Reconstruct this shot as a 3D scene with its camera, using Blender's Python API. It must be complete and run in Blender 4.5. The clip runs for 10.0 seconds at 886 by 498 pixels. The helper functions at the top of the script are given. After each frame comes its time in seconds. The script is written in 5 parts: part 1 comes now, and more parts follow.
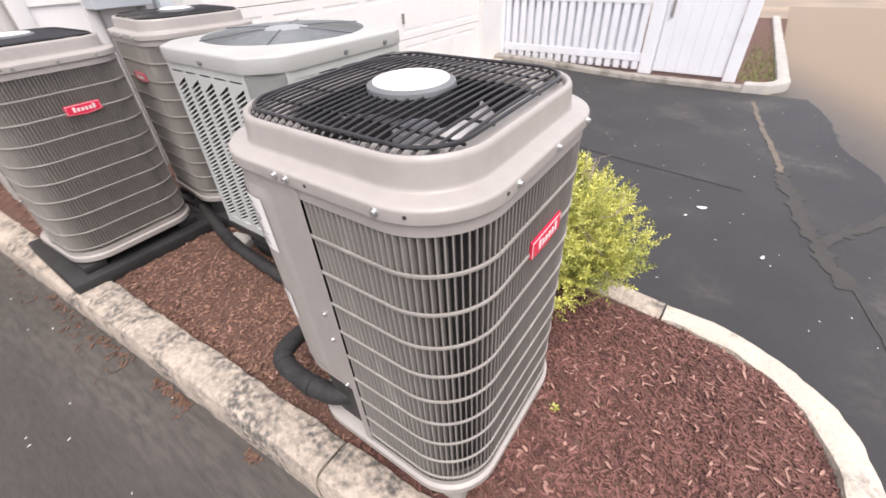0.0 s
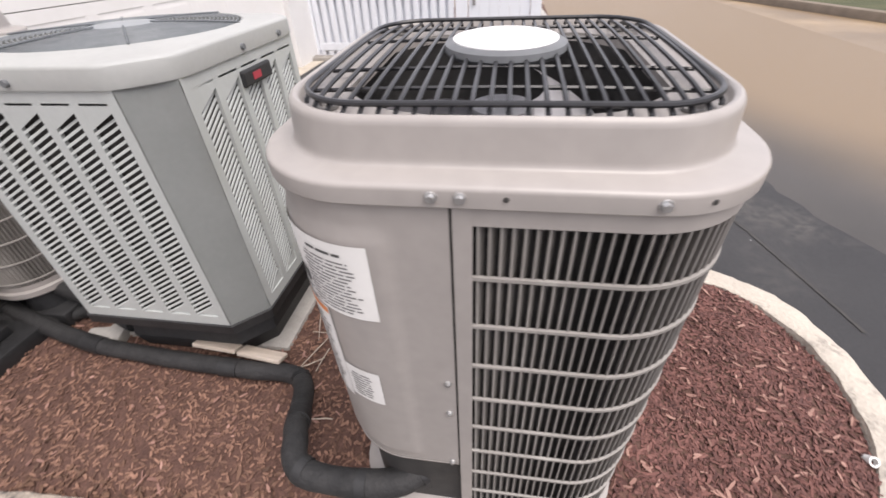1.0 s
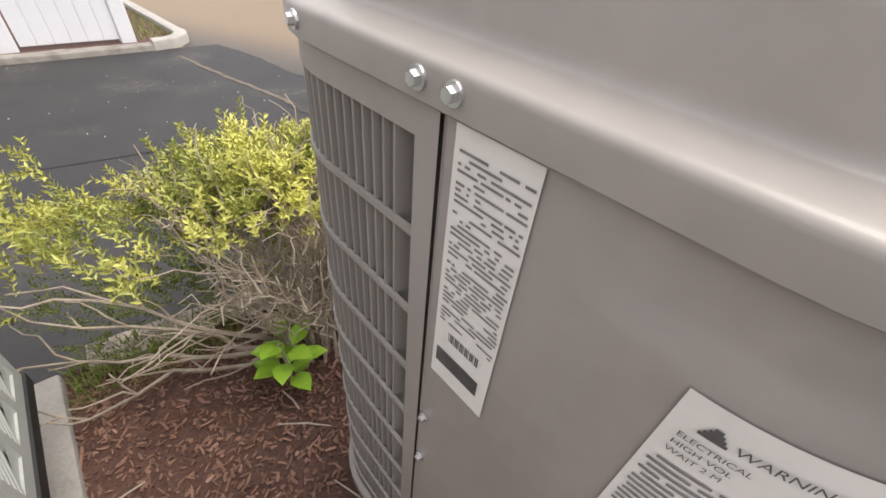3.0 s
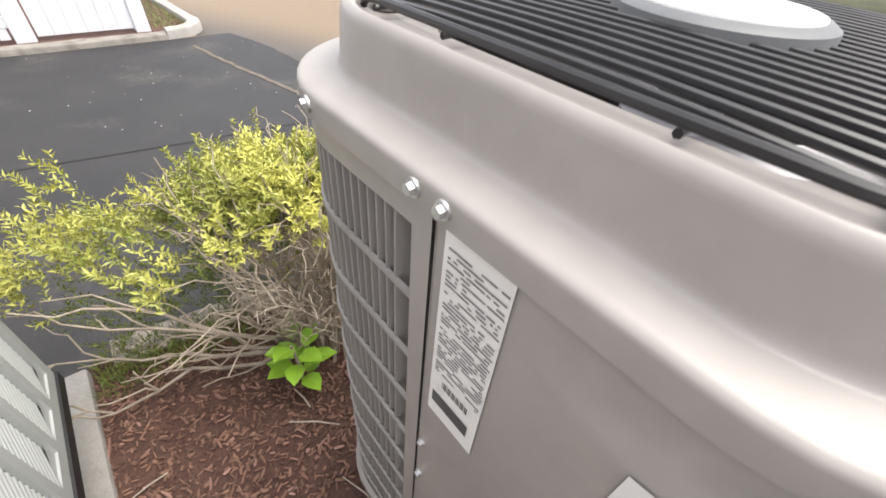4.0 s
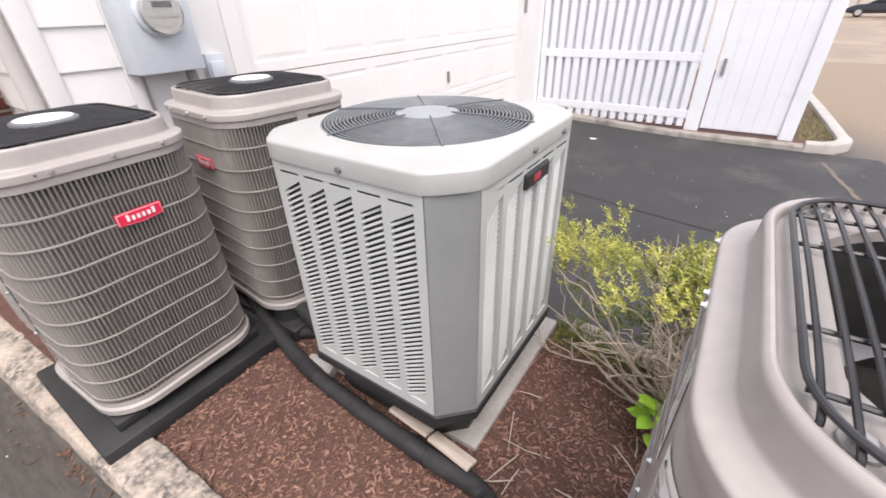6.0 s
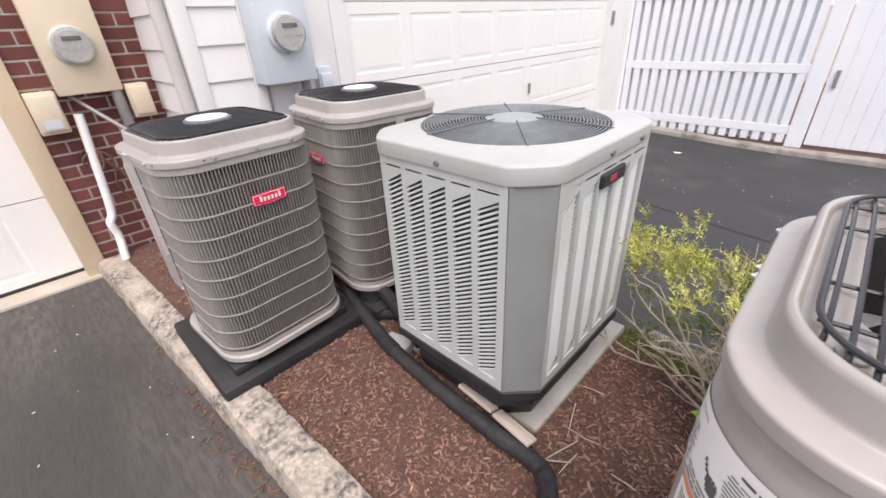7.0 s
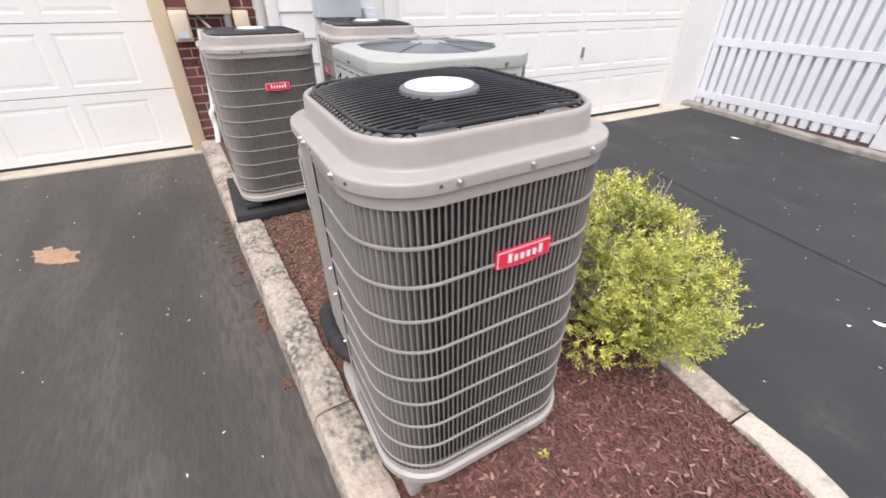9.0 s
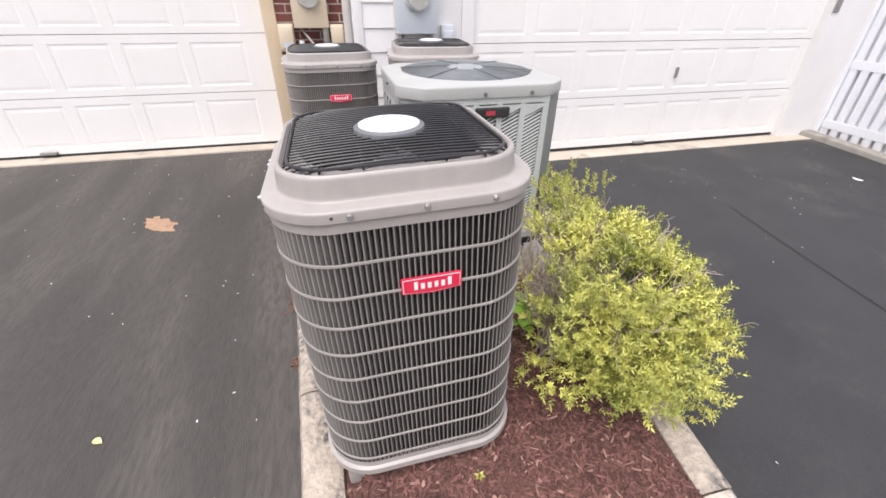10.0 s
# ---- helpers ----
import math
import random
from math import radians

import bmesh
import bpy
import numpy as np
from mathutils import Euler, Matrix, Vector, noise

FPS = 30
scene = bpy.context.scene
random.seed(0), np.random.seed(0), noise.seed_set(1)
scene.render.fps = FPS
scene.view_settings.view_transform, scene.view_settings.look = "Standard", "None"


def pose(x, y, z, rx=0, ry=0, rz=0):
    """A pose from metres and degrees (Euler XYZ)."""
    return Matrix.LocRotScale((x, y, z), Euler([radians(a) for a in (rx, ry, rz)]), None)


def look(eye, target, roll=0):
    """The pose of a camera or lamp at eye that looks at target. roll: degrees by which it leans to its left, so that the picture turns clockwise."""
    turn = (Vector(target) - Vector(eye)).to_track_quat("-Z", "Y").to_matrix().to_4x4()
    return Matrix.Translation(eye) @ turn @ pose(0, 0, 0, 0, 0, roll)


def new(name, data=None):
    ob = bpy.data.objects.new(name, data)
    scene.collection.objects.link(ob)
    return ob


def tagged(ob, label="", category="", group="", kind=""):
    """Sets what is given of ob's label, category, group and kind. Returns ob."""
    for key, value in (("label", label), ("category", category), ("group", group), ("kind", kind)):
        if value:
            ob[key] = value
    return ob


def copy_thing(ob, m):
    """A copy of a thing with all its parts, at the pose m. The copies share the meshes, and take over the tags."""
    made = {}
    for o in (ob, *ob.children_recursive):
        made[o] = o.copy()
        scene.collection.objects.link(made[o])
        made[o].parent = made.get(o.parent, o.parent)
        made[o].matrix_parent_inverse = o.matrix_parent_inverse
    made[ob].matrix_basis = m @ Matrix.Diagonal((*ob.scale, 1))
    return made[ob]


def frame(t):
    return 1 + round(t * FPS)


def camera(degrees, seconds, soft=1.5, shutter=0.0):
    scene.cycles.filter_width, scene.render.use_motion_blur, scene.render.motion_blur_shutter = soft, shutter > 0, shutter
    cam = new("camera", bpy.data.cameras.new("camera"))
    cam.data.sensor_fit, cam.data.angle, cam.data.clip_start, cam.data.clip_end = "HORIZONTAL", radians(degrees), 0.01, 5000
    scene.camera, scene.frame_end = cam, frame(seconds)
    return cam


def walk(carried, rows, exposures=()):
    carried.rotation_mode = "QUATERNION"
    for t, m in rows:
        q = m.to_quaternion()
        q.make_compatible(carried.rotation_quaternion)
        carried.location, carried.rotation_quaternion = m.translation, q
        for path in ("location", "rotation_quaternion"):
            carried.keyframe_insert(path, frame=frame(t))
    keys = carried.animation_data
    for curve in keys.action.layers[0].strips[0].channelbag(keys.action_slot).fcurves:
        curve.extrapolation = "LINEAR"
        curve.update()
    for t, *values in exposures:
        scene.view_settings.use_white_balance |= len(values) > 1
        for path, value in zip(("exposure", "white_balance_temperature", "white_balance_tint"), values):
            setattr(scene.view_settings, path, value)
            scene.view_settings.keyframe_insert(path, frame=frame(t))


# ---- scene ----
cam = camera(94.6, 10.0, soft=1.6, shutter=0.25)
PATH = [
    (0, (0.079, 0.142, 1.524), (-0.881, 1.441, 0.345), -2.3),
    (0.5, (-0.172, 0.143, 1.47), (-0.85, 1.606, 0.287), -3.2),
    (1, (-0.448, 0.127, 1.436), (-0.722, 1.708, 0.241), -2.8),
    (1.5, (-0.741, 0.238, 1.415), (-0.499, 1.818, 0.214), -0.9),
    (2, (-0.864, 0.461, 1.358), (-0.088, 1.863, 0.162), 1.8),
    (2.5, (-0.906, 0.624, 1.3), (0.198, 1.78, 0.098), 3.7),
    (4, (-0.89, 0.636, 1.377), (0.145, 1.753, 0.08), 4.3),
    (4.5, (-0.866, 0.572, 1.452), (-0.069, 1.808, 0.097), 2.9),
    (5, (-0.802, 0.486, 1.498), (-0.56, 1.993, 0.205), 2.4),
    (5.5, (-0.806, 0.349, 1.536), (-1.425, 1.872, 0.397), 0.6),
    (5.6, (-0.804, 0.328, 1.545), (-1.526, 1.829, 0.438), 0.2),
    (6, (-0.798, 0.276, 1.565), (-1.777, 1.69, 0.542), -1.7),
    (7.3, (-0.643, 0.099, 1.582), (-1.925, 1.281, 0.602), -2.4),
    (7.5, (-0.546, 0.111, 1.565), (-1.851, 1.256, 0.572), -2.0),
    (8, (-0.279, 0.15, 1.544), (-1.633, 1.209, 0.522), -1.2),
    (8.5, (0.031, 0.176, 1.541), (-1.367, 1.13, 0.475), -0.3),
    (9, (0.373, 0.335, 1.5), (-1.099, 1.159, 0.427), 0.7),
    (9.5, (0.51, 0.501, 1.524), (-1.059, 1.123, 0.451), 0.8),
    (10, (0.559, 0.658, 1.597), (-1.081, 1.09, 0.536), 0.7),
]
EXPOSURES = [(0, 0.70, 6500, 14), (0.5, 0.60, 6500, 14), (1.0, 0.50, 6500, 14), (1.5, 0.58, 6500, 14), (2.0, 0.66, 6500, 12), (2.5, 0.50, 6750, 11), (4.0, 0.92, 6550, 9), (4.5, 0.80, 6450, 9), (5.0, 0.84, 6420, 10), (5.5, 0.68, 6450, 14), (6.0, 0.70, 6450, 15), (7.5, 0.52, 6380, 14), (8.5, 0.50, 6330, 10), (9.2, 0.54, 6330, 13), (10, 0.58, 6330, 14)]
walk(cam, [(t, look(eye, target, roll)) for t, eye, target, roll in PATH], EXPOSURES)

# ---- light: hazy bright sky, soft veiled sun to the east-south-east ----
SUN_AZ, SUN_EL = 130.0, 63.0
world = bpy.data.worlds.new("sky_world")
scene.world = world
world.use_nodes = True
wn, wl = world.node_tree.nodes, world.node_tree.links
wn.clear()
sky = wn.new("ShaderNodeTexSky")
sky.sky_type = "NISHITA"
sky.sun_disc = False
sky.sun_elevation, sky.sun_rotation = radians(SUN_EL), radians(SUN_AZ)
sky.air_density, sky.dust_density, sky.ozone_density = 1.0, 6.0, 1.0
veil = wn.new("ShaderNodeMix")
veil.data_type = "RGBA"
veil.inputs["Factor"].default_value = 0.7
veil.inputs["B"].default_value = (9.3, 9.2, 9.6, 1)
bg = wn.new("ShaderNodeBackground")
bg.inputs["Strength"].default_value = 0.121
wout = wn.new("ShaderNodeOutputWorld")
wl.new(sky.outputs["Color"], veil.inputs["A"])
wl.new(veil.outputs["Result"], bg.inputs["Color"])
wl.new(bg.outputs["Background"], wout.inputs["Surface"])
sun = new("sun", bpy.data.lights.new("sun", "SUN"))
sun.data.energy, sun.data.angle, sun.data.color = 2.1, radians(42), (1.0, 0.96, 0.90)
az, el = radians(SUN_AZ), radians(SUN_EL)
sun.matrix_world = look((30 * math.sin(az) * math.cos(el), 30 * math.cos(az) * math.cos(el), 30 * math.sin(el)), (0, 0, 0))


# ---- materials ----
def material(name, low, high, rough=0.6, scale=8.0, metal=0.0, bump=0.0, bump_scale=200.0, fine=60.0, fine_mix=0.35, vary=0.0, island=0.0, spec=0.5, stain=None, stain_at=(0.55, 0.7), stain_scale=3.0, stretch=(1, 1, 1), speck=0.0):
    """Two-scale mottled colour between low and high, with optional stains, per-piece variation and fine relief."""
    m = bpy.data.materials.new(name)
    m.use_nodes = True
    n, l = m.node_tree.nodes, m.node_tree.links
    p = n["Principled BSDF"]
    p.inputs["Roughness"].default_value, p.inputs["Metallic"].default_value = rough, metal
    p.inputs["Specular IOR Level"].default_value = spec
    geo = n.new("ShaderNodeNewGeometry")
    mapping = n.new("ShaderNodeMapping")
    mapping.inputs["Scale"].default_value = stretch
    l.new(geo.outputs["Position"], mapping.inputs["Vector"])

    def noise_node(s, detail):
        t = n.new("ShaderNodeTexNoise")
        t.inputs["Scale"].default_value, t.inputs["Detail"].default_value = s, detail
        l.new(mapping.outputs["Vector"], t.inputs["Vector"])
        return t.outputs["Fac"]

    def spread(value, a, b):
        r = n.new("ShaderNodeMapRange")
        r.inputs["From Min"].default_value, r.inputs["From Max"].default_value = a, b
        l.new(value, r.inputs["Value"])
        return r.outputs["Result"]

    def mix(fac, a, b):
        x = n.new("ShaderNodeMix")
        x.data_type = "RGBA"
        if isinstance(fac, float):
            x.inputs["Factor"].default_value = fac
        else:
            l.new(fac, x.inputs["Factor"])
        for key, v in (("A", a), ("B", b)):
            if isinstance(v, tuple):
                x.inputs[key].default_value = (*v, 1)
            else:
                l.new(v, x.inputs[key])
        return x.outputs["Result"]

    def blend(a, b, f):
        x = n.new("ShaderNodeMix")
        x.inputs["Factor"].default_value = f
        l.new(a, x.inputs["A"])
        l.new(b, x.inputs["B"])
        return x.outputs["Result"]

    big, small = spread(noise_node(scale, 4), 0.3, 0.7), spread(noise_node(fine, 3), 0.3, 0.7)
    fac = blend(big, small, fine_mix)
    if vary or island:
        src = n.new("ShaderNodeObjectInfo").outputs["Random"] if vary else geo.outputs["Random Per Island"]
        fac = blend(fac, src, vary or island)
    colour = mix(fac, low, high)
    if stain:
        mask = spread(noise_node(stain_scale, 6), *stain_at)
        if speck:
            cut = n.new("ShaderNodeMath")
            cut.operation = "MULTIPLY"
            l.new(mask, cut.inputs[0])
            l.new(spread(noise_node(speck, 5), 0.36, 0.62), cut.inputs[1])
            mask = cut.outputs["Value"]
        colour = mix(mask, colour, stain)
    l.new(colour, p.inputs["Base Color"])
    if bump:
        b = n.new("ShaderNodeBump")
        b.inputs["Strength"].default_value, b.inputs["Distance"].default_value = bump, 0.01
        l.new(noise_node(bump_scale, 5), b.inputs["Height"])
        l.new(b.outputs["Normal"], p.inputs["Normal"])
    return m


PAINT = material("greige_paint", (0.305, 0.283, 0.268), (0.365, 0.338, 0.320), 0.36, 5, fine=40, bump=0.03, bump_scale=900, stain=(0.27, 0.25, 0.235), stain_at=(0.62, 0.8), stain_scale=6)
# the louver paint darkened: shade on the set-back bars put into the colour
LOUVER_BAR = material("louver_bar_shaded_paint", (0.215, 0.202, 0.190), (0.30, 0.282, 0.265), 0.45, 6, fine=50, vary=0.3, stain=(0.42, 0.40, 0.375), stain_at=(0.6, 0.85), stain_scale=14, stretch=(1, 1, 0.25))
LOUVER = material("louver_paint", (0.24, 0.225, 0.21), (0.33, 0.31, 0.29), 0.45, 6, fine=50, vary=0.3, stain=(0.46, 0.44, 0.41), stain_at=(0.6, 0.85), stain_scale=14, stretch=(1, 1, 0.25))
COIL = material("dark_coil", (0.022, 0.021, 0.021), (0.055, 0.052, 0.050), 0.6, 30, fine=300, bump=0.3, bump_scale=500)
COIL_PALE = material("pale_coil", (0.155, 0.143, 0.132), (0.245, 0.227, 0.212), 0.7, 30, fine=300, bump=0.3, bump_scale=500)
BLACK_WIRE = material("black_coated_wire", (0.010, 0.010, 0.012), (0.028, 0.028, 0.031), 0.32, 20)
BLACK = material("black_plastic", (0.012, 0.012, 0.013), (0.03, 0.03, 0.031), 0.55, 9, bump=0.15, bump_scale=120)
FOAM = material("black_foam_insulation", (0.010, 0.010, 0.011), (0.035, 0.034, 0.034), 0.7, 12, bump=0.4, bump_scale=90, stain=(0.07, 0.06, 0.05), stain_at=(0.62, 0.85))
WHITE_CAP = material("white_plastic", (0.80, 0.80, 0.79), (0.86, 0.86, 0.85), 0.4, 4)
GREY_RIM = material("grey_plastic_rim", (0.11, 0.115, 0.122), (0.16, 0.168, 0.175), 0.5, 9)
STEEL = material("zinc_screw", (0.52, 0.52, 0.52), (0.68, 0.68, 0.68), 0.3, 60, metal=0.85)
BLADE = material("fan_blade", (0.46, 0.45, 0.47), (0.62, 0.61, 0.63), 0.4, 12, metal=0.2)
RED = material("red_badge", (0.62, 0.02, 0.06), (0.70, 0.03, 0.08), 0.35, 20)
DULL_RED = material("dull_red_badge", (0.33, 0.03, 0.05), (0.42, 0.05, 0.07), 0.4, 20)
PALE = material("badge_white", (0.75, 0.72, 0.72), (0.82, 0.80, 0.80), 0.4, 30)
PAPER = material("label_paper", (0.72, 0.71, 0.69), (0.80, 0.79, 0.77), 0.5, 12, stain=(0.62, 0.60, 0.57), stain_at=(0.6, 0.85), stain_scale=20)
INK = material("label_ink", (0.06, 0.06, 0.06), (0.12, 0.12, 0.12), 0.6, 30)
SOFT_INK = material("label_soft_ink", (0.16, 0.155, 0.15), (0.26, 0.25, 0.25), 0.6, 120)
GREY_INK = material("label_grey_ink", (0.40, 0.39, 0.38), (0.56, 0.55, 0.54), 0.6, 120)
ORANGE = material("label_orange", (0.62, 0.20, 0.07), (0.70, 0.26, 0.10), 0.6, 30)
PALE_BODY = material("pale_grey_enamel", (0.42, 0.44, 0.428), (0.48, 0.50, 0.488), 0.4, 5, bump=0.02, bump_scale=900, stain=(0.40, 0.41, 0.39), stain_at=(0.6, 0.8))
PALE_LID = material("white_grey_enamel", (0.352, 0.358, 0.346), (0.41, 0.416, 0.402), 0.4, 5, bump=0.02, bump_scale=900, stain=(0.33, 0.345, 0.33), stain_at=(0.55, 0.8), stain_scale=5)
FAN_GUARD = material("grey_fan_guard", (0.14, 0.155, 0.165), (0.22, 0.235, 0.245), 0.4, 20)
GREY_PLATE = material("grey_hub_plate", (0.23, 0.25, 0.265), (0.31, 0.33, 0.345), 0.4, 14)
FAN_DARK = material("fan_well", (0.09, 0.10, 0.11), (0.16, 0.175, 0.185), 0.6, 8)
ASPHALT = material("sealed_asphalt", (0.023, 0.023, 0.026), (0.043, 0.042, 0.043), 0.62, 1.6, fine=60, fine_mix=0.45, bump=0.6, bump_scale=250, stain=(0.12, 0.11, 0.10), stain_at=(0.54, 0.80), stain_scale=1.3, spec=0.4, speck=22.0)
ASPHALT_WORN = material("worn_sealed_asphalt", (0.042, 0.038, 0.035), (0.074, 0.066, 0.060), 0.66, 2.6, fine=70, fine_mix=0.5, bump=0.45, bump_scale=260, stain=(0.150, 0.136, 0.123), stain_at=(0.40, 0.92), stain_scale=2.6, spec=0.4, stretch=(0.2, 1, 1), speck=55.0)
# old asphalt, its tan raised to carry the warm glare on the lot
ROAD = material("old_asphalt_glare_tint", (0.150, 0.103, 0.060), (0.26, 0.184, 0.108), 0.42, 0.8, fine=40, bump=0.3, bump_scale=220, stain=(0.38, 0.275, 0.165), stain_at=(0.50, 0.75), stain_scale=0.5, spec=0.5)
VERGE = material("seal_coat_glare_fade", (0.038, 0.035, 0.033), (0.074, 0.066, 0.060), 0.5, 1.6, fine=60, fine_mix=0.45, bump=0.4, bump_scale=240, spec=0.45)


def fade(m, pale, edge, slope, reach):
    """Paints the lot's warm glare over a coat towards the east, in growing, ragged patches of pale."""
    n, l = m.node_tree.nodes, m.node_tree.links
    p = n["Principled BSDF"]
    coat = p.inputs["Base Color"].links[0].from_socket
    split = n.new("ShaderNodeSeparateXYZ")
    l.new(n.new("ShaderNodeNewGeometry").outputs["Position"], split.inputs["Vector"])

    def maths(op, a, b):
        q = n.new("ShaderNodeMath")
        q.operation = op
        for i, v in enumerate((a, b)):
            if isinstance(v, float):
                q.inputs[i].default_value = v
            else:
                l.new(v, q.inputs[i])
        return q.outputs["Value"]

    rough = n.new("ShaderNodeTexNoise")
    rough.inputs["Scale"].default_value, rough.inputs["Detail"].default_value = 0.9, 8
    along = maths("ADD", split.outputs["X"], maths("MULTIPLY", split.outputs["Y"], slope))
    span = n.new("ShaderNodeMapRange")
    span.interpolation_type = "SMOOTHSTEP"
    span.inputs["From Min"].default_value, span.inputs["From Max"].default_value = edge, edge + reach
    l.new(maths("ADD", along, maths("MULTIPLY", maths("SUBTRACT", rough.outputs["Fac"], 0.5), 1.6)), span.inputs["Value"])
    x = n.new("ShaderNodeMix")
    x.data_type = "RGBA"
    x.inputs["B"].default_value = (*pale, 1)
    l.new(span.outputs["Result"], x.inputs["Factor"])
    l.new(coat, x.inputs["A"])
    l.new(x.outputs["Result"], p.inputs["Base Color"])


# glare painted into the verge, stronger to the east and north
fade(VERGE, (0.205, 0.146, 0.089), 2.75, 0.42, 1.8)
KERB = material("weathered_kerb", (0.30, 0.255, 0.215), (0.54, 0.465, 0.385), 0.85, 9, fine=60, fine_mix=0.5, bump=1.0, bump_scale=60, stain=(0.105, 0.098, 0.09), stain_at=(0.40, 0.60), stain_scale=7, speck=42.0)
KERB_CLEAN = material("pale_kerb", (0.42, 0.375, 0.32), (0.58, 0.525, 0.45), 0.85, 7, fine=70, bump=0.8, bump_scale=70, stain=(0.20, 0.18, 0.16), stain_at=(0.52, 0.72), stain_scale=7, speck=45.0)
CONCRETE = material("grey_concrete", (0.30, 0.285, 0.265), (0.44, 0.42, 0.39), 0.85, 6, fine=80, bump=0.4, bump_scale=120, stain=(0.20, 0.18, 0.16), stain_at=(0.58, 0.75))
KERB_GREY = material("grey_dusty_kerb", (0.21, 0.195, 0.175), (0.33, 0.305, 0.275), 0.85, 6, fine=80, bump=0.5, bump_scale=90, stain=(0.13, 0.115, 0.10), stain_at=(0.52, 0.72), stain_scale=5)
FAR_KERB = material("old_tan_kerb", (0.15, 0.12, 0.09), (0.24, 0.195, 0.15), 0.85, 5, fine=60, bump=0.4, bump_scale=80)
APRON = material("tan_concrete", (0.40, 0.35, 0.29), (0.54, 0.48, 0.40), 0.85, 4, fine=60, bump=0.3, bump_scale=120, stain=(0.26, 0.23, 0.2), stain_at=(0.58, 0.75))
SOIL = material("mulch_bed", (0.06, 0.030, 0.024), (0.15, 0.08, 0.06), 0.95, 14, fine=120, fine_mix=0.55, bump=1.0, bump_scale=90)
CHIP = material("mulch_chip", (0.045, 0.018, 0.016), (0.235, 0.108, 0.090), 0.85, 10, fine=150, fine_mix=0.3, island=0.72, bump=0.3, bump_scale=300)
CHIP_OLD = material("faded_mulch_chip", (0.075, 0.039, 0.028), (0.33, 0.185, 0.130), 0.85, 10, fine=150, fine_mix=0.3, island=0.7, bump=0.3, bump_scale=300)
LITTER = material("dry_leaf", (0.05, 0.027, 0.019), (0.20, 0.11, 0.072), 0.8, 20, fine=120, island=0.6)
DOOR = material("white_door_enamel", (0.76, 0.745, 0.72), (0.81, 0.795, 0.775), 0.45, 2.0, fine=20, bump=0.04, bump_scale=300, stain=(0.72, 0.70, 0.67), stain_at=(0.6, 0.8), stain_scale=1.5)
SIDING = material("white_siding", (0.70, 0.69, 0.68), (0.76, 0.75, 0.74), 0.5, 3, fine=30, bump=0.05, bump_scale=200)
FENCE = material("white_vinyl", (0.74, 0.76, 0.80), (0.80, 0.82, 0.86), 0.45, 3, fine=30, stain=(0.66, 0.68, 0.70), stain_at=(0.62, 0.85))
TAN = material("tan_trim", (0.56, 0.45, 0.31), (0.64, 0.52, 0.37), 0.55, 4, fine=40, stain=(0.48, 0.38, 0.26), stain_at=(0.6, 0.85))
TAN_BOX = material("tan_metal_box", (0.60, 0.51, 0.38), (0.66, 0.57, 0.44), 0.45, 4, fine=40)
GREY_BOX = material("grey_metal_box", (0.50, 0.54, 0.58), (0.56, 0.60, 0.64), 0.45, 4, fine=40)
BRICK = material("red_brick", (0.085, 0.028, 0.026), (0.20, 0.065, 0.055), 0.85, 9, fine=90, vary=0.5, bump=0.5, bump_scale=160)
MORTAR = material("mortar", (0.36, 0.32, 0.28), (0.50, 0.45, 0.40), 0.9, 12, bump=0.4, bump_scale=140)
PVC = material("white_pvc", (0.74, 0.74, 0.72), (0.80, 0.80, 0.78), 0.35, 8)
GREY_DOWN = material("pale_grey_enamel", (0.46, 0.44, 0.42), (0.54, 0.52, 0.50), 0.45, 5)
CABLE = material("reddish_brown_cable", (0.075, 0.034, 0.024), (0.17, 0.085, 0.06), 0.55, 16)
GREY_PIPE = material("grey_conduit", (0.22, 0.21, 0.20), (0.32, 0.31, 0.30), 0.5, 10, metal=0.3)
COPPER = material("copper_pipe", (0.45, 0.18, 0.10), (0.58, 0.27, 0.16), 0.4, 20, metal=0.8)
BARK = material("pale_bark", (0.30, 0.245, 0.19), (0.56, 0.48, 0.39), 0.85, 20, fine=160, bump=0.5, bump_scale=300)
LEAF = material("yellow_green_leaf", (0.06, 0.115, 0.010), (0.80, 0.76, 0.20), 0.42, 6, fine=60, fine_mix=0.12, island=0.28)
# darker green that paints the shrub's inner shade; grass tufts reuse it
LEAF_DARK = material("inner_leaf_shade_green", (0.06, 0.10, 0.018), (0.24, 0.27, 0.055), 0.55, 6, fine=60, island=0.55)
SHOOT = material("bright_shoot_leaf", (0.22, 0.42, 0.03), (0.36, 0.58, 0.06), 0.4, 20, fine=60, island=0.4)
GRASS = material("lawn_grass", (0.028, 0.038, 0.013), (0.085, 0.085, 0.034), 0.9, 1.2, fine=30, bump=0.8, bump_scale=60)
DARK_LEAF = material("far_foliage", (0.02, 0.035, 0.012), (0.07, 0.10, 0.035), 0.7, 1.2, fine=20, island=0.5)
WOOD = material("weathered_board", (0.40, 0.33, 0.27), (0.62, 0.54, 0.46), 0.8, 10, fine=90, bump=0.4, bump_scale=200, stretch=(1, 6, 6))
GLASS_FACE = material("meter_face", (0.42, 0.42, 0.41), (0.52, 0.52, 0.50), 0.2, 20)
CLEAR = bpy.data.materials.new("clear_glass")
CLEAR.use_nodes = True
CLEAR.node_tree.nodes["Principled BSDF"].inputs["Transmission Weight"].default_value = 1.0
CLEAR.node_tree.nodes["Principled BSDF"].inputs["Roughness"].default_value = 0.03


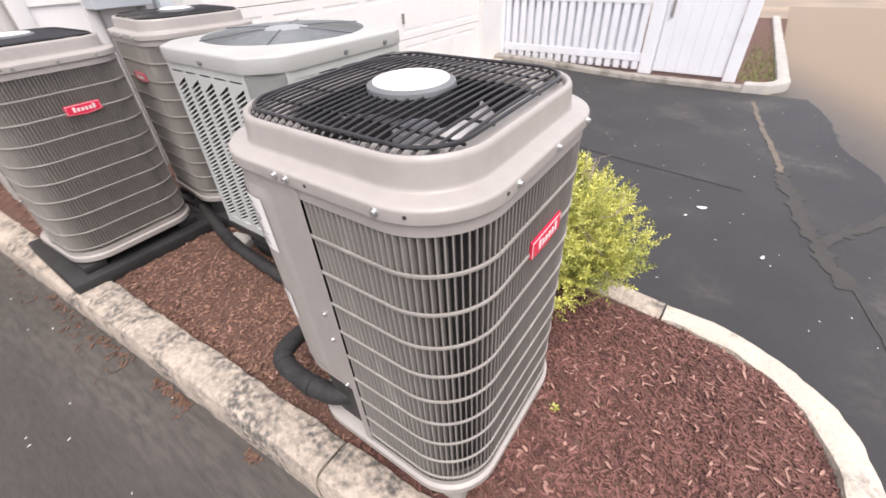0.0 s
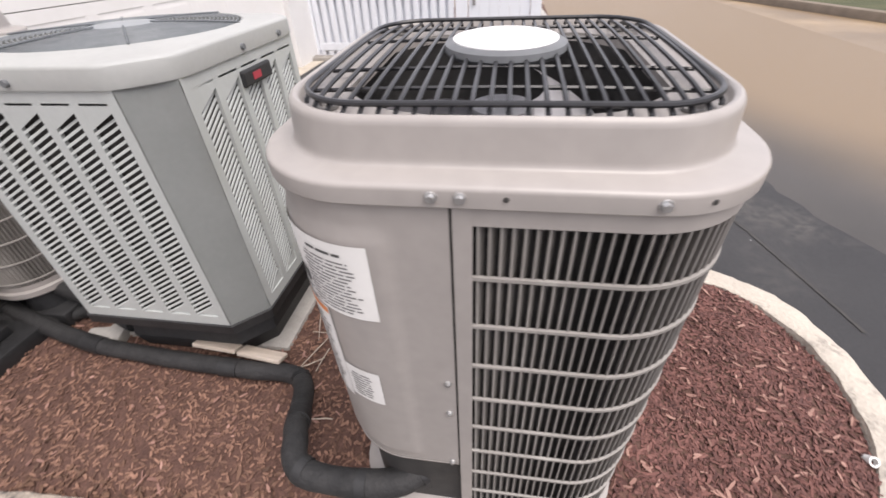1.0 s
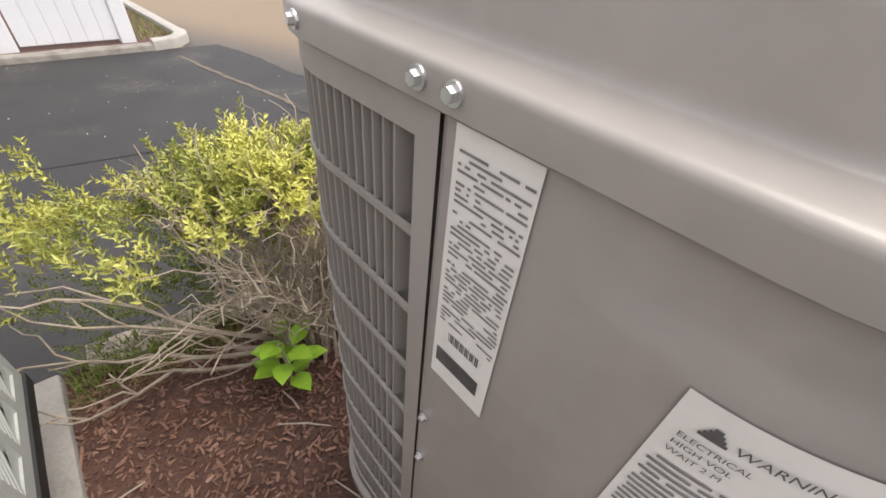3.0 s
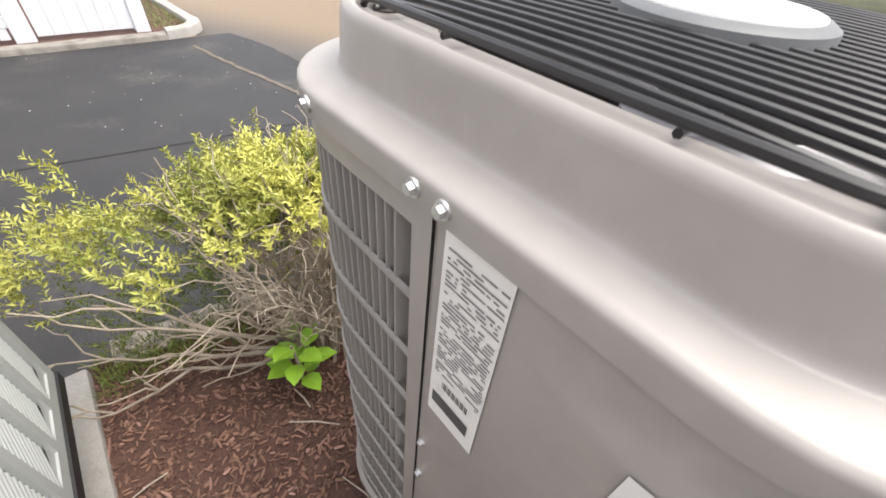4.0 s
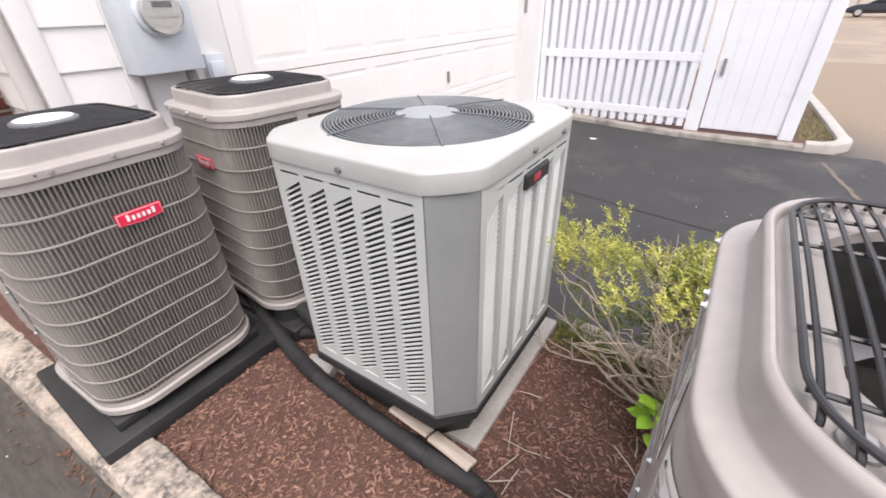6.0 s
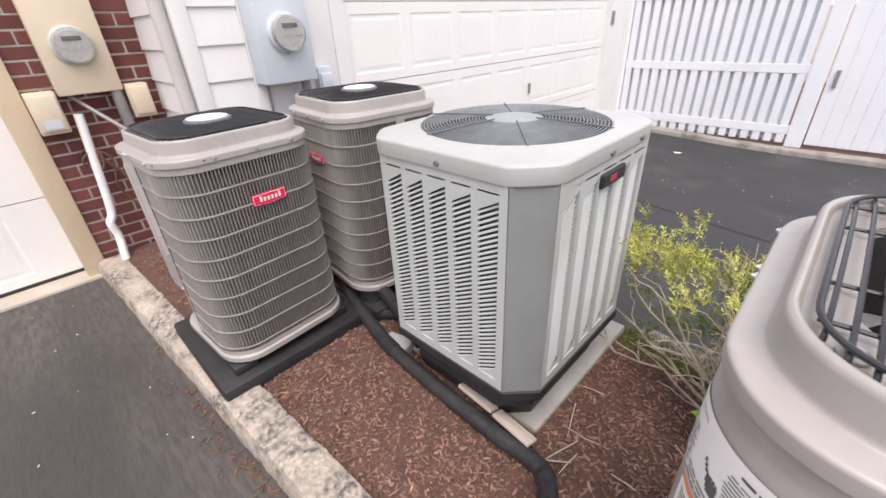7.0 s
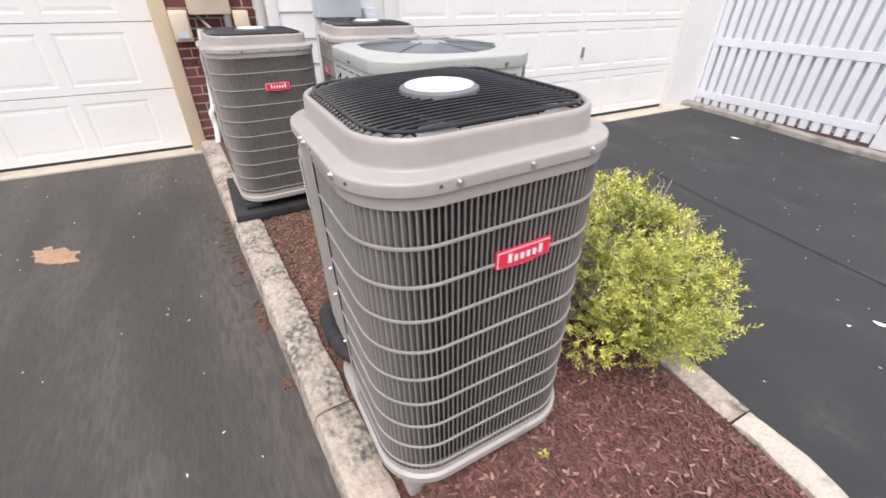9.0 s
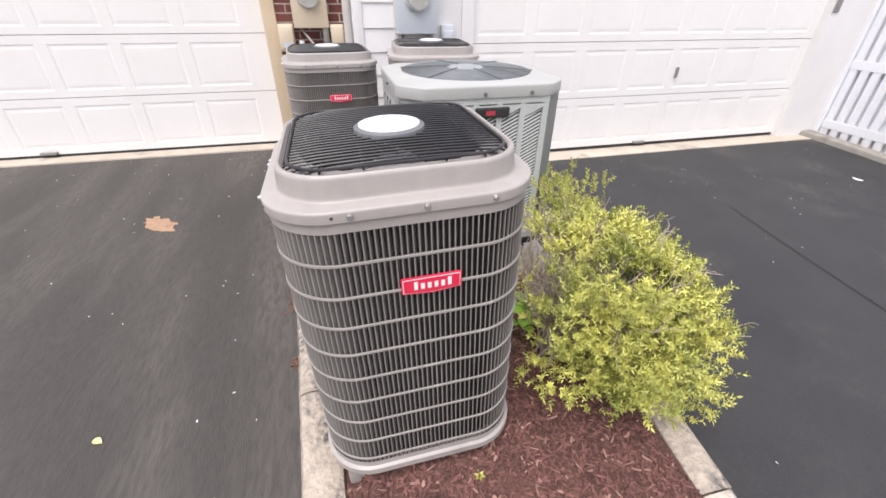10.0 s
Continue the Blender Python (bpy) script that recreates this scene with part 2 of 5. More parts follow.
# ---- mesh helpers ----
def mesh_object(name, bm, mat, smooth=False):
    me = bpy.data.meshes.new(name)
    bm.normal_update()
    bm.to_mesh(me)
    bm.free()
    me.materials.append(mat)
    if smooth:
        me.shade_smooth()
        me.set_sharp_from_angle(angle=radians(38))
    return new(name, me)


def part(name, bm, mat, parent, label="", smooth=False):
    ob = mesh_object(name, bm, mat, smooth)
    ob.parent = parent
    if label:
        ob["label"] = label
    return ob


def shared(name, me, parent, m):
    ob = new(name, me)
    ob.parent = parent
    ob.matrix_local = m
    return ob


def thing(name, m, label, category, group="", kind=""):
    ob = new(name)
    ob.empty_display_size = 0.1
    ob.matrix_world = m
    return tagged(ob, label, category, group, kind)


def box(bm, x0, x1, y0, y1, z0, z1, bevel=0.0):
    r = bmesh.ops.create_cube(bm, size=1, matrix=Matrix.LocRotScale(((x0 + x1) / 2, (y0 + y1) / 2, (z0 + z1) / 2), None, (x1 - x0, y1 - y0, z1 - z0)))
    if bevel:
        edges = list({e for v in r["verts"] for e in v.link_edges})
        bmesh.ops.bevel(bm, geom=edges, offset=bevel, segments=2, affect="EDGES", profile=0.5)
    return bm


def boxed(*a, bevel=0.0):
    return box(bmesh.new(), *a, bevel=bevel)


def disc(bm, r0, r1, z0, z1, seg=24, m=Matrix()):
    bmesh.ops.create_cone(bm, cap_ends=True, segments=seg, radius1=r0, radius2=r1, depth=z1 - z0, matrix=m @ Matrix.Translation((0, 0, (z0 + z1) / 2)))
    return bm


def lathe(bm, profile, seg=32, m=Matrix()):
    rings = [[bm.verts.new(m @ Vector((r * math.cos(2 * math.pi * i / seg), r * math.sin(2 * math.pi * i / seg), z))) for i in range(seg)] for r, z in profile]
    for a, b in zip(rings, rings[1:]):
        for i in range(seg):
            bm.faces.new((a[i], a[(i + 1) % seg], b[(i + 1) % seg], b[i]))
    bm.faces.new(rings[-1])
    return bm


def tube(bm, points, radius, seg=10, closed=False):
    """A round tube along points."""
    pts = [Vector(p) for p in points]
    n = len(pts)
    rings, side = [], None
    for i, p in enumerate(pts):
        a = pts[(i - 1) % n] if closed or i else p
        b = pts[(i + 1) % n] if closed or i < n - 1 else p
        d = (b - a).normalized()
        if side is None:
            side = d.orthogonal().normalized()
        side = (side - d * side.dot(d)).normalized()
        up = d.cross(side)
        r = radius(i / (n - 1)) if callable(radius) else radius
        rings.append([bm.verts.new(p + r * (math.cos(2 * math.pi * k / seg) * side + math.sin(2 * math.pi * k / seg) * up)) for k in range(seg)])
    pairs = list(zip(rings, rings[1:])) + ([(rings[-1], rings[0])] if closed else [])
    for a, b in pairs:
        for k in range(seg):
            bm.faces.new((a[k], a[(k + 1) % seg], b[(k + 1) % seg], b[k]))
    if not closed:
        bm.faces.new(rings[0][::-1])
        bm.faces.new(rings[-1])
    return bm


def spline(points, per=8):
    """Catmull-Rom through points."""
    p = [Vector(q) for q in points]
    p = [2 * p[0] - p[1]] + p + [2 * p[-1] - p[-2]]
    out = []
    for i in range(1, len(p) - 2):
        for k in range(per):
            t = k / per
            out.append(0.5 * (2 * p[i] + (p[i + 1] - p[i - 1]) * t + (2 * p[i - 1] - 5 * p[i] + 4 * p[i + 1] - p[i + 2]) * t * t + (3 * p[i] - p[i - 1] - 3 * p[i + 1] + p[i + 2]) * t ** 3))
    return out + [p[-2]]


def rounded(hx, hy, r, seg=8):
    """A rounded rectangle, counter-clockwise from the middle of the south side."""
    out = [(0.0, -hy)]
    for cx, cy, a0 in ((hx - r, r - hy, -90), (hx - r, hy - r, 0), (r - hx, hy - r, 90), (r - hx, r - hy, 180)):
        for k in range(seg + 1):
            a = radians(a0 + 90 * k / seg)
            out.append((cx + r * math.cos(a), cy + r * math.sin(a)))
    return out


def sweep_ring(bm, profile, hx, hy, r, seg=8, cap=False):
    """Rings of (inset, z) round a rounded rectangle, skinned in order."""
    rings = [[bm.verts.new((x, y, z)) for x, y in rounded(hx - i, hy - i, max(0.004, r - i * 0.6), seg)] for i, z in profile]
    for a, b in zip(rings, rings[1:]):
        for k in range(len(a)):
            bm.faces.new((a[k], a[(k + 1) % len(a)], b[(k + 1) % len(a)], b[k]))
    if cap:
        bm.faces.new(rings[-1])
        bm.faces.new(rings[0][::-1])
    return rings


class Outline:
    """Walks round a rounded square: point and outward normal at a distance from the middle of the south side."""

    def __init__(self, h, r):
        self.h, self.r = h, r
        self.flat, self.arc = 2 * (h - r), math.pi * r / 2
        self.side = self.flat + self.arc
        self.length = 4 * self.side

    def at(self, s):
        s = s + self.flat / 2
        k, u = divmod(s % self.length, self.side)
        if u <= self.flat:
            p, n = Vector((u - self.flat / 2, -self.h, 0)), Vector((0, -1, 0))
        else:
            a = (u - self.flat) / self.r
            n = Vector((math.sin(a), -math.cos(a), 0))
            p = Vector((self.h - self.r, self.r - self.h, 0)) + n * self.r
        turn = Matrix.Rotation(k * math.pi / 2, 3, "Z")
        return turn @ p, turn @ n


def strip(bm, outline, s0, s1, z0, z1, off=lambda s, z: 0.0, ds=0.012, dz=0.02):
    """A sheet following an outline between two distances and heights, pushed out by off(s, z)."""
    ns, nz = max(1, math.ceil((s1 - s0) / ds)), max(1, math.ceil((z1 - z0) / dz))
    rows = []
    for j in range(nz + 1):
        z = z0 + (z1 - z0) * j / nz
        row = []
        for i in range(ns + 1):
            s = s0 + (s1 - s0) * i / ns
            p, n = outline.at(s)
            q = p + n * off(s, z)
            row.append(bm.verts.new((q.x, q.y, z)))
        rows.append(row)
    for a, b in zip(rows, rows[1:]):
        for i in range(ns):
            bm.faces.new((a[i], a[i + 1], b[i + 1], b[i]))
    return bm


def smooth01(x):
    x = min(1.0, max(0.0, x))
    return x * x * (3 - 2 * x)


def from_lists(name, verts, faces, mat):
    me = bpy.data.meshes.new(name)
    me.from_pydata(verts, [], faces)
    me.materials.append(mat)
    return new(name, me)


# ---- ground ----
def ground_z(x, y):
    """Height of the paving: a little higher by the garages and on the south drive."""
    north = smooth01((y - 1.2) / 5.0)
    east = smooth01((x + 3.4) / 2.4)
    return 0.085 - 0.085 * north * east - 0.03 * smooth01((x - 0.8) / 3.0) * (1 - north)


def sheet(name, xs, ys, mat, dz=0.0, keep=lambda x, y: True):
    verts = [(x, y, ground_z(x, y) + dz) for y in ys for x in xs]
    w = len(xs)
    faces = []
    for j in range(len(ys) - 1):
        for i in range(w - 1):
            if keep((xs[i] + xs[i + 1]) / 2, (ys[j] + ys[j + 1]) / 2):
                faces.append((j * w + i, j * w + i + 1, (j + 1) * w + i + 1, (j + 1) * w + i))
    ob = from_lists(name, verts, faces, mat)
    ob.data.shade_smooth()
    return ob


def steps(a, b, d):
    n = max(1, round((b - a) / d))
    return [a + (b - a) * i / n for i in range(n + 1)]


far = [-600, -200, -60, -25]
gx = far + steps(-12, 12, 0.4) + [25, 60, 200, 600]
gy = far + steps(-12, 16, 0.4) + [25, 60, 200, 600]
tagged(sheet("ground", gx, gy, ROAD, -0.006), "worn asphalt of the open parking lot, tinted with warm glare", "ground", kind="structure")


def drive_edge(y):
    """East edge of the sealed drive."""
    return 0.75 + 0.16 * max(0.0, 6.4 - y) + 0.05 * max(0.0, 3.0 - y) ** 2


def drive(y0, y1, mat, label):
    v, f = [], []
    ys = steps(y0, y1, 0.1)
    for y in ys:
        e = drive_edge(y) + 0.10 * noise.noise((0, y * 1.3, 0)) + 0.04 * noise.noise((0, y * 6, 4))
        for k in range(41):
            x = -4.42 + (e + 4.42) * k / 40
            v.append((x, y, ground_z(x, y)))
    for j in range(len(ys) - 1):
        for k in range(40):
            a = j * 41 + k
            f.append((a, a + 1, a + 42, a + 41))
    ob = from_lists("road", v, f, mat)
    ob.data.shade_smooth()
    return tagged(ob, label, "driveway", kind="structure")


verge_v, verge_f = [], []
verge_ys = steps(-9, 16, 0.2)
for y in verge_ys:
    for k in range(15):
        x = drive_edge(y) - 0.4 + 4.3 * k / 14
        verge_v.append((x, y, ground_z(x, y) - 0.003))
for j in range(len(verge_ys) - 1):
    for k in range(14):
        a = j * 15 + k
        verge_f.append((a, a + 1, a + 16, a + 15))
ob = from_lists("road", verge_v, verge_f, VERGE)
ob.data.shade_smooth()
tagged(ob, "worn seal coat edge with the lot's glare painted in eastwards", "driveway", kind="structure")
drive(-9, 0.45, ASPHALT_WORN, "worn grey asphalt driveway south of the bed")
drive(0.45, 6.46, ASPHALT, "dark sealed asphalt driveway between bed and fence")

# ---- planting bed, kerbs ----
BED_C, BED_A, BED_B, BED_N = (0.10, 1.13), 0.585, 0.57, 0.53


def bed_end(a, grow):
    """Rounded east end of the bed at angle a, grown outward."""
    p = 2 / 2.3
    c, s = math.cos(a), math.sin(a)
    half = BED_B if s < 0 else BED_N
    return (BED_C[0] + math.copysign(abs(c) ** p, c) * (BED_A + grow), BED_C[1] + math.copysign(abs(s) ** p, s) * (half + grow))


def south_inner(x):
    return 0.56 + 0.048 * (min(x, 0.1) - 0.1)


def north_inner(x):
    return 1.66 + 0.17 * smooth01((-0.2 - x) / 1.2)


UNIT_C = (-0.457, 0.796)


def mulch_z(x, y):
    dx, dy = max(0, abs(x - UNIT_C[0]) - 0.29), max(0, abs(y - UNIT_C[1]) - 0.29)
    edge = smooth01((y - south_inner(x)) / 0.10) * smooth01((BED_C[0] + BED_A - 0.02 - x) / 0.2) * smooth01((north_inner(x) - y) / 0.15)
    mound = 0.085 * math.exp(-((dx * dx + dy * dy) / 0.18 ** 2)) * edge
    return 0.205 + mound + 0.02 * edge + 0.012 * noise.noise((x * 4, y * 4, 1)) + 0.006 * noise.noise((x * 15, y * 15, 2))


bv, bf = [], []
bxs = steps(-4.25, 0.72, 0.03)
for x in bxs:
    if x > BED_C[0]:
        u = min(1.0, (x - BED_C[0]) / (BED_A + 0.03))
        half = (1 - u ** 2.3) ** (1 / 2.3)
        y0, y1 = BED_C[1] - (BED_B + 0.03) * half, BED_C[1] + (BED_N + 0.03) * half
    else:
        y0, y1 = south_inner(x) - 0.03, north_inner(x) + 0.03
    for k in range(49):
        y = y0 + (y1 - y0) * k / 48
        bv.append((x, y, mulch_z(x, y)))
for i in range(len(bxs) - 1):
    for k in range(48):
        a = i * 49 + k
        bf.append((a, a + 49, a + 50, a + 1))
bed = from_lists("mulch_bed", bv, bf, SOIL)
bed.data.shade_smooth()
tagged(bed, "bed of shredded red-brown bark mulch inside the kerb", "mulch bed", kind="stuff")

KERB_PROFILE = ((0.0, 0.0), (0.0, 0.11), (0.012, 0.142), (0.035, 0.152), (0.13, 0.155), (0.150, 0.148), (0.156, 0.12), (0.156, 0.0))


def kerb_run(bm, centre, z_of, width=1.0, top=1.0, seed=0):
    """Skins the kerb's profile along pairs of (outer, inner) points."""
    rows = []
    for i, (o, n) in enumerate(centre):
        o, n = Vector((*o, 0)), Vector((*n, 0))
        row = []
        for u, h in KERB_PROFILE:
            q = o + (n - o) * (u / 0.156)
            j = 0.006 * noise.noise((q.x * 9, q.y * 9, u * 20 + seed)) + 0.003 * noise.noise((q.x * 40, q.y * 40, u * 40))
            row.append(bm.verts.new((q.x + j, q.y + j, z_of(q.x, q.y) - 0.02 + (h + 0.02) * top * (1 if h else 0) + (j if h else 0))))
        rows.append(row)
    for a, b in zip(rows, rows[1:]):
        for k in range(len(a) - 1):
            bm.faces.new((a[k], a[k + 1], b[k + 1], b[k]))
    bm.faces.new(rows[0])
    bm.faces.new(rows[-1][::-1])
    return bm


def south_outer(x):
    return 0.402 + 0.060 * (x + 0.2)


# cast kerb in lengths: along the south side, round the end, back along the north
def level(z):
    return lambda x, y: z - 0.155


south_cuts = (-4.3, -2.27, -0.62, 0.10)
for x0, x1 in zip(south_cuts, south_cuts[1:]):
    run = [((x, south_outer(x)), (x, south_inner(x))) for x in steps(x0 + 0.004, x1 - 0.004, 0.025)]
    bm = kerb_run(bmesh.new(), run, level(0.238 if x0 > -3 else 0.20), seed=x0)
    ob = mesh_object("kerb", bm, KERB, True)
    tagged(ob, "weathered concrete kerb with black lichen stains beside the bed", "kerb", "kerb stones", "structure")
end = [(bed_end(a, 0.120), bed_end(a, 0.0)) for a in [radians(d) for d in range(-90, 91, 3)]]
ob = mesh_object("kerb", kerb_run(bmesh.new(), end, level(0.232), seed=5), KERB_CLEAN, True)
tagged(ob, "pale concrete kerb curving round the mulch bed's end", "kerb", "kerb stones", "structure")
north = [((x, north_inner(x) + 0.13), (x, north_inner(x))) for x in steps(0.09, -1.15, 0.04)]
ob = mesh_object("kerb", kerb_run(bmesh.new(), north, level(0.225), seed=9), KERB, True)
tagged(ob, "worn concrete kerb on the bed's far side under the shrub", "kerb", "kerb stones", "structure")


# ---- tall grey condenser with a round-cornered cap ----
H, R = 0.290, 0.138
SKIN = Outline(H, R)
COIL0, COIL1 = -0.022, 3 * SKIN.side - 0.033
PANEL0, PANEL1 = 3 * SKIN.side - 0.008, 4 * SKIN.side - 0.048
Z_COIL0, Z_COIL1, Z_SKIRT = 0.06, 0.868, 0.868


def panel_off(s, z):
    """The corner cover has a shallow raised field under its labels."""
    a = min(smooth01((s - (PANEL0 + 0.112)) / 0.018), smooth01(((PANEL1 - 0.068) - s) / 0.018))
    b = min(smooth01((z - 0.29) / 0.018), smooth01((0.834 - z) / 0.018))
    return 0.0025 + 0.0045 * a * b


def wrap_label(name, s0, s1, z0, z1, mat, parent, text="", lift=0.0016):
    return part(name, strip(bmesh.new(), SKIN, s0, s1, z0, z1, lambda s, z: panel_off(s, z) + lift, 0.006, 0.01), mat, parent, text, True)


def condenser(m, label, badge_bars=True):
    """Tall square heat-pump unit: base pan, coil behind vertical louvers, corner cover, cap, guard and fan."""
    root = thing("condenser_unit", m, label, "air conditioner", "air conditioner units")
    bm = bmesh.new()
    sweep_ring(bm, ((0.02, 0.0), (-0.004, 0.004), (-0.012, 0.012), (-0.012, 0.034), (-0.002, 0.042), (0.03, 0.046)), H, H, R, cap=True)
    part("base_pan", bm, PAINT, root, "pressed steel base pan", True)
    bm = bmesh.new()
    sweep_ring(bm, ((0.024, 0.042), (0.024, 0.90)), H, H, R)
    part("coil", bm, COIL, root, "dark finned coil")
    # louver bars
    pitch = 0.0130
    bar = bmesh.new()
    prof = ((-0.0042, 0.0004), (-0.0036, 0.0020), (-0.0016, 0.0016), (0.0048, -0.0150), (0.0037, -0.0156))
    lo = [bar.verts.new((a, b, Z_COIL0 - 0.02)) for a, b in prof]
    hi = [bar.verts.new((a, b, Z_COIL1 + 0.004)) for a, b in prof]
    for k in range(5):
        bar.faces.new((lo[k], lo[(k + 1) % 5], hi[(k + 1) % 5], hi[k]))
    bar_me = bpy.data.meshes.new("louver_bar")
    bar.normal_update()
    bar.to_mesh(bar_me)
    bar.free()
    bar_me.materials.append(LOUVER_BAR)
    count = int((COIL1 - COIL0 - 0.012) / pitch)
    for i in range(count):
        p, n = SKIN.at(COIL0 + 0.008 + i * pitch)
        t = Vector((-n.y, n.x, 0))
        rot = Matrix((t, n, Vector((0, 0, 1)))).transposed().to_4x4()
        shared("louver_bar", bar_me, root, Matrix.Translation(p) @ rot)
    # horizontal ribs, top and bottom bands, end stiles
    for k in range(9):
        z = 0.768 - k * 0.0862
        bm = strip(bmesh.new(), SKIN, COIL0 - 0.004, COIL1 + 0.004, z - 0.0026, z + 0.0026, lambda s, q: 0.0042, dz=0.01)
        strip(bm, SKIN, COIL0 - 0.004, COIL1 + 0.004, z + 0.0026, z + 0.0034, lambda s, q: 0.0042 - 0.004 * ((q - z) > 0.0030), dz=0.01)
        strip(bm, SKIN, COIL0 - 0.004, COIL1 + 0.004, z - 0.0034, z - 0.0026, lambda s, q: 0.0042 - 0.004 * ((z - q) > 0.0030), dz=0.01)
        part("rib", bm, LOUVER, root, "", True)
    part("top_band", strip(bmesh.new(), SKIN, COIL0 - 0.01, COIL1 + 0.01, 0.845, 0.885, lambda s, q: 0.0036), PAINT, root, "", True)
    part("bottom_band", strip(bmesh.new(), SKIN, COIL0 - 0.01, COIL1 + 0.01, 0.036, 0.062, lambda s, q: 0.0036), PAINT, root, "", True)
    for a, b in ((-0.0445, COIL0), (COIL1, PANEL0 - 0.0032)):
        part("stile", strip(bmesh.new(), SKIN, a, b, 0.036, 0.885, lambda s, q: 0.0046), PAINT, root, "", True)
    # corner cover with its pressed pocket; below it a dark sheet painting the open corner's shade
    bm = strip(bmesh.new(), SKIN, PANEL0, PANEL1, 0.275, 0.885, lambda s, z: panel_off(s, z), 0.007, 0.011)
    strip(bm, SKIN, PANEL0, PANEL0 + 0.002, 0.275, 0.885, lambda s, z: 0.004 - 0.02 * (s > PANEL0), 0.01)
    strip(bm, SKIN, PANEL0, PANEL1, 0.270, 0.275, lambda s, z: 0.004 - 0.014 * (z < 0.272), 0.007, 0.01)
    part("corner_cover", bm, PAINT, root, "smooth corner cover with a raised field", True)
    part("lower_corner", strip(bmesh.new(), SKIN, PANEL0, PANEL1, 0.04, 0.275, lambda s, z: -0.020), COIL, root, "dark sheet for the shade in the open corner under the cover", True)
    # cap
    bm = bmesh.new()
    sweep_ring(bm, ((0.004, 0.870), (-0.0085, 0.870), (-0.010, 0.8715), (-0.010, 0.876), (-0.010, 0.8895), (-0.0096, 0.8920), (-0.0084, 0.8940), (-0.0064, 0.8954), (-0.0040, 0.8962), (0.0, 0.8970), (0.0190, 0.9000), (0.0214, 0.9010), (0.0230, 0.9030), (0.0240, 0.9060), (0.0246, 0.9100), (0.0270, 0.9420), (0.0278, 0.9462), (0.0300, 0.9505), (0.0335, 0.9525), (0.0370, 0.9515), (0.0395, 0.9480), (0.0410, 0.9430), (0.0430, 0.9405), (0.0500, 0.9400)), H, H, R, 12)
    part("cap", bm, PAINT, root, "one-piece moulded greige cap", True)
    # orifice plate from square to round, shroud below
    bm = bmesh.new()
    sq = rounded(H - 0.050, H - 0.050, 0.088, 8)
    top = [bm.verts.new((x, y, 0.9400)) for x, y in sq]
    mid = [bm.verts.new((0.2372 * x / math.hypot(x, y), 0.2372 * y / math.hypot(x, y), 0.9373)) for x, y in sq]
    low = [bm.verts.new((0.2340 * x / math.hypot(x, y), 0.2340 * y / math.hypot(x, y), 0.9236)) for x, y in sq]
    for a, b in ((top, mid), (mid, low)):
        for k in range(len(a)):
            bm.faces.new((a[k], a[(k + 1) % len(a)], b[(k + 1) % len(a)], b[k]))
    part("orifice_plate", bm, PAINT, root, "light steel corner plates under the guard", True)
    bm = bmesh.new()
    lathe(bm, ((0.2340, 0.9236), (0.232, 0.70), (0.0005, 0.70)), 40)
    part("fan_shroud", bm, COIL, root, "dark fan shroud", True)
    # fan
    fan = part("fan", disc(bmesh.new(), 0.055, 0.05, 0.78, 0.875), BLADE, root, "motor with pale swept blades", True)
    for k in range(3):
        bm = bmesh.new()
        rows = []
        for i in range(7):
            r = 0.05 + 0.145 * i / 6
            a0 = radians(110 + 120 * k + 6 * i)
            row = []
            for j in range(7):
                a = a0 + radians(52 * j / 6) * (0.75 + 0.25 * i / 6)
                row.append(bm.verts.new((r * math.cos(a), r * math.sin(a), 0.85 + 0.07 * (j / 6 - 0.5) * (0.6 + 0.4 * i / 6))))
            rows.append(row)
        for a, b in zip(rows, rows[1:]):
            for j in range(6):
                bm.faces.new((a[j], b[j], b[j + 1], a[j + 1]))
        bmesh.ops.solidify(bm, geom=bm.faces[:], thickness=0.003)
        part("blade", bm, BLADE, fan, "", True)
    # wire guard
    guard = part("guard", tube(bmesh.new(), [(x, y, 0.9565) for x, y in rounded(H - 0.055, H - 0.055, 0.084, 8)], 0.0036, 8, True), BLACK_WIRE, root, "black coated wire guard", True)
    hw = H - 0.055
    for i in range(24):
        x = -hw + 0.010 + i * (2 * hw - 0.020) / 23
        cut = hw - abs(x)
        y1 = hw - (0.084 - math.sqrt(max(0, 0.084 ** 2 - (0.084 - cut) ** 2)) if cut < 0.084 else 0)
        pts = [(x, -y1 - 0.0085, 0.9440), (x, -y1 - 0.0065, 0.9480), (x, -y1 + 0.002, 0.9512)] + [(x, -y1 + 2 * y1 * q / 8, 0.9530 + 0.0065 * (1 - (2 * q / 8 - 1) ** 2)) for q in range(1, 8)] + [(x, y1 - 0.002, 0.9512), (x, y1 + 0.0065, 0.9480), (x, y1 + 0.0085, 0.9440)]
        part("wire", tube(bmesh.new(), pts, 0.0029, 6), BLACK_WIRE, guard, "", True)
    for y in (-0.17, -0.085, 0.085, 0.17):
        part("cross_wire", tube(bmesh.new(), [(-hw + 0.002 + 2 * (hw - 0.002) * q / 8, y, 0.9490 + 0.004 * (1 - (2 * q / 8 - 1) ** 2)) for q in range(9)], 0.0028, 6), BLACK_WIRE, guard, "", True)
    bm = lathe(bmesh.new(), ((0.060, 0.9500), (0.084, 0.9520), (0.0885, 0.9580), (0.0870, 0.9660), (0.0790, 0.9705)), 40)
    motor_cap = part("motor_cap", bm, GREY_RIM, root, "round grey motor cap with a white disc", True)
    bm = lathe(bmesh.new(), ((0.0755, 0.9690), (0.0748, 0.9722), (0.070, 0.9735), (0.04, 0.9745), (0.002, 0.975)), 40)
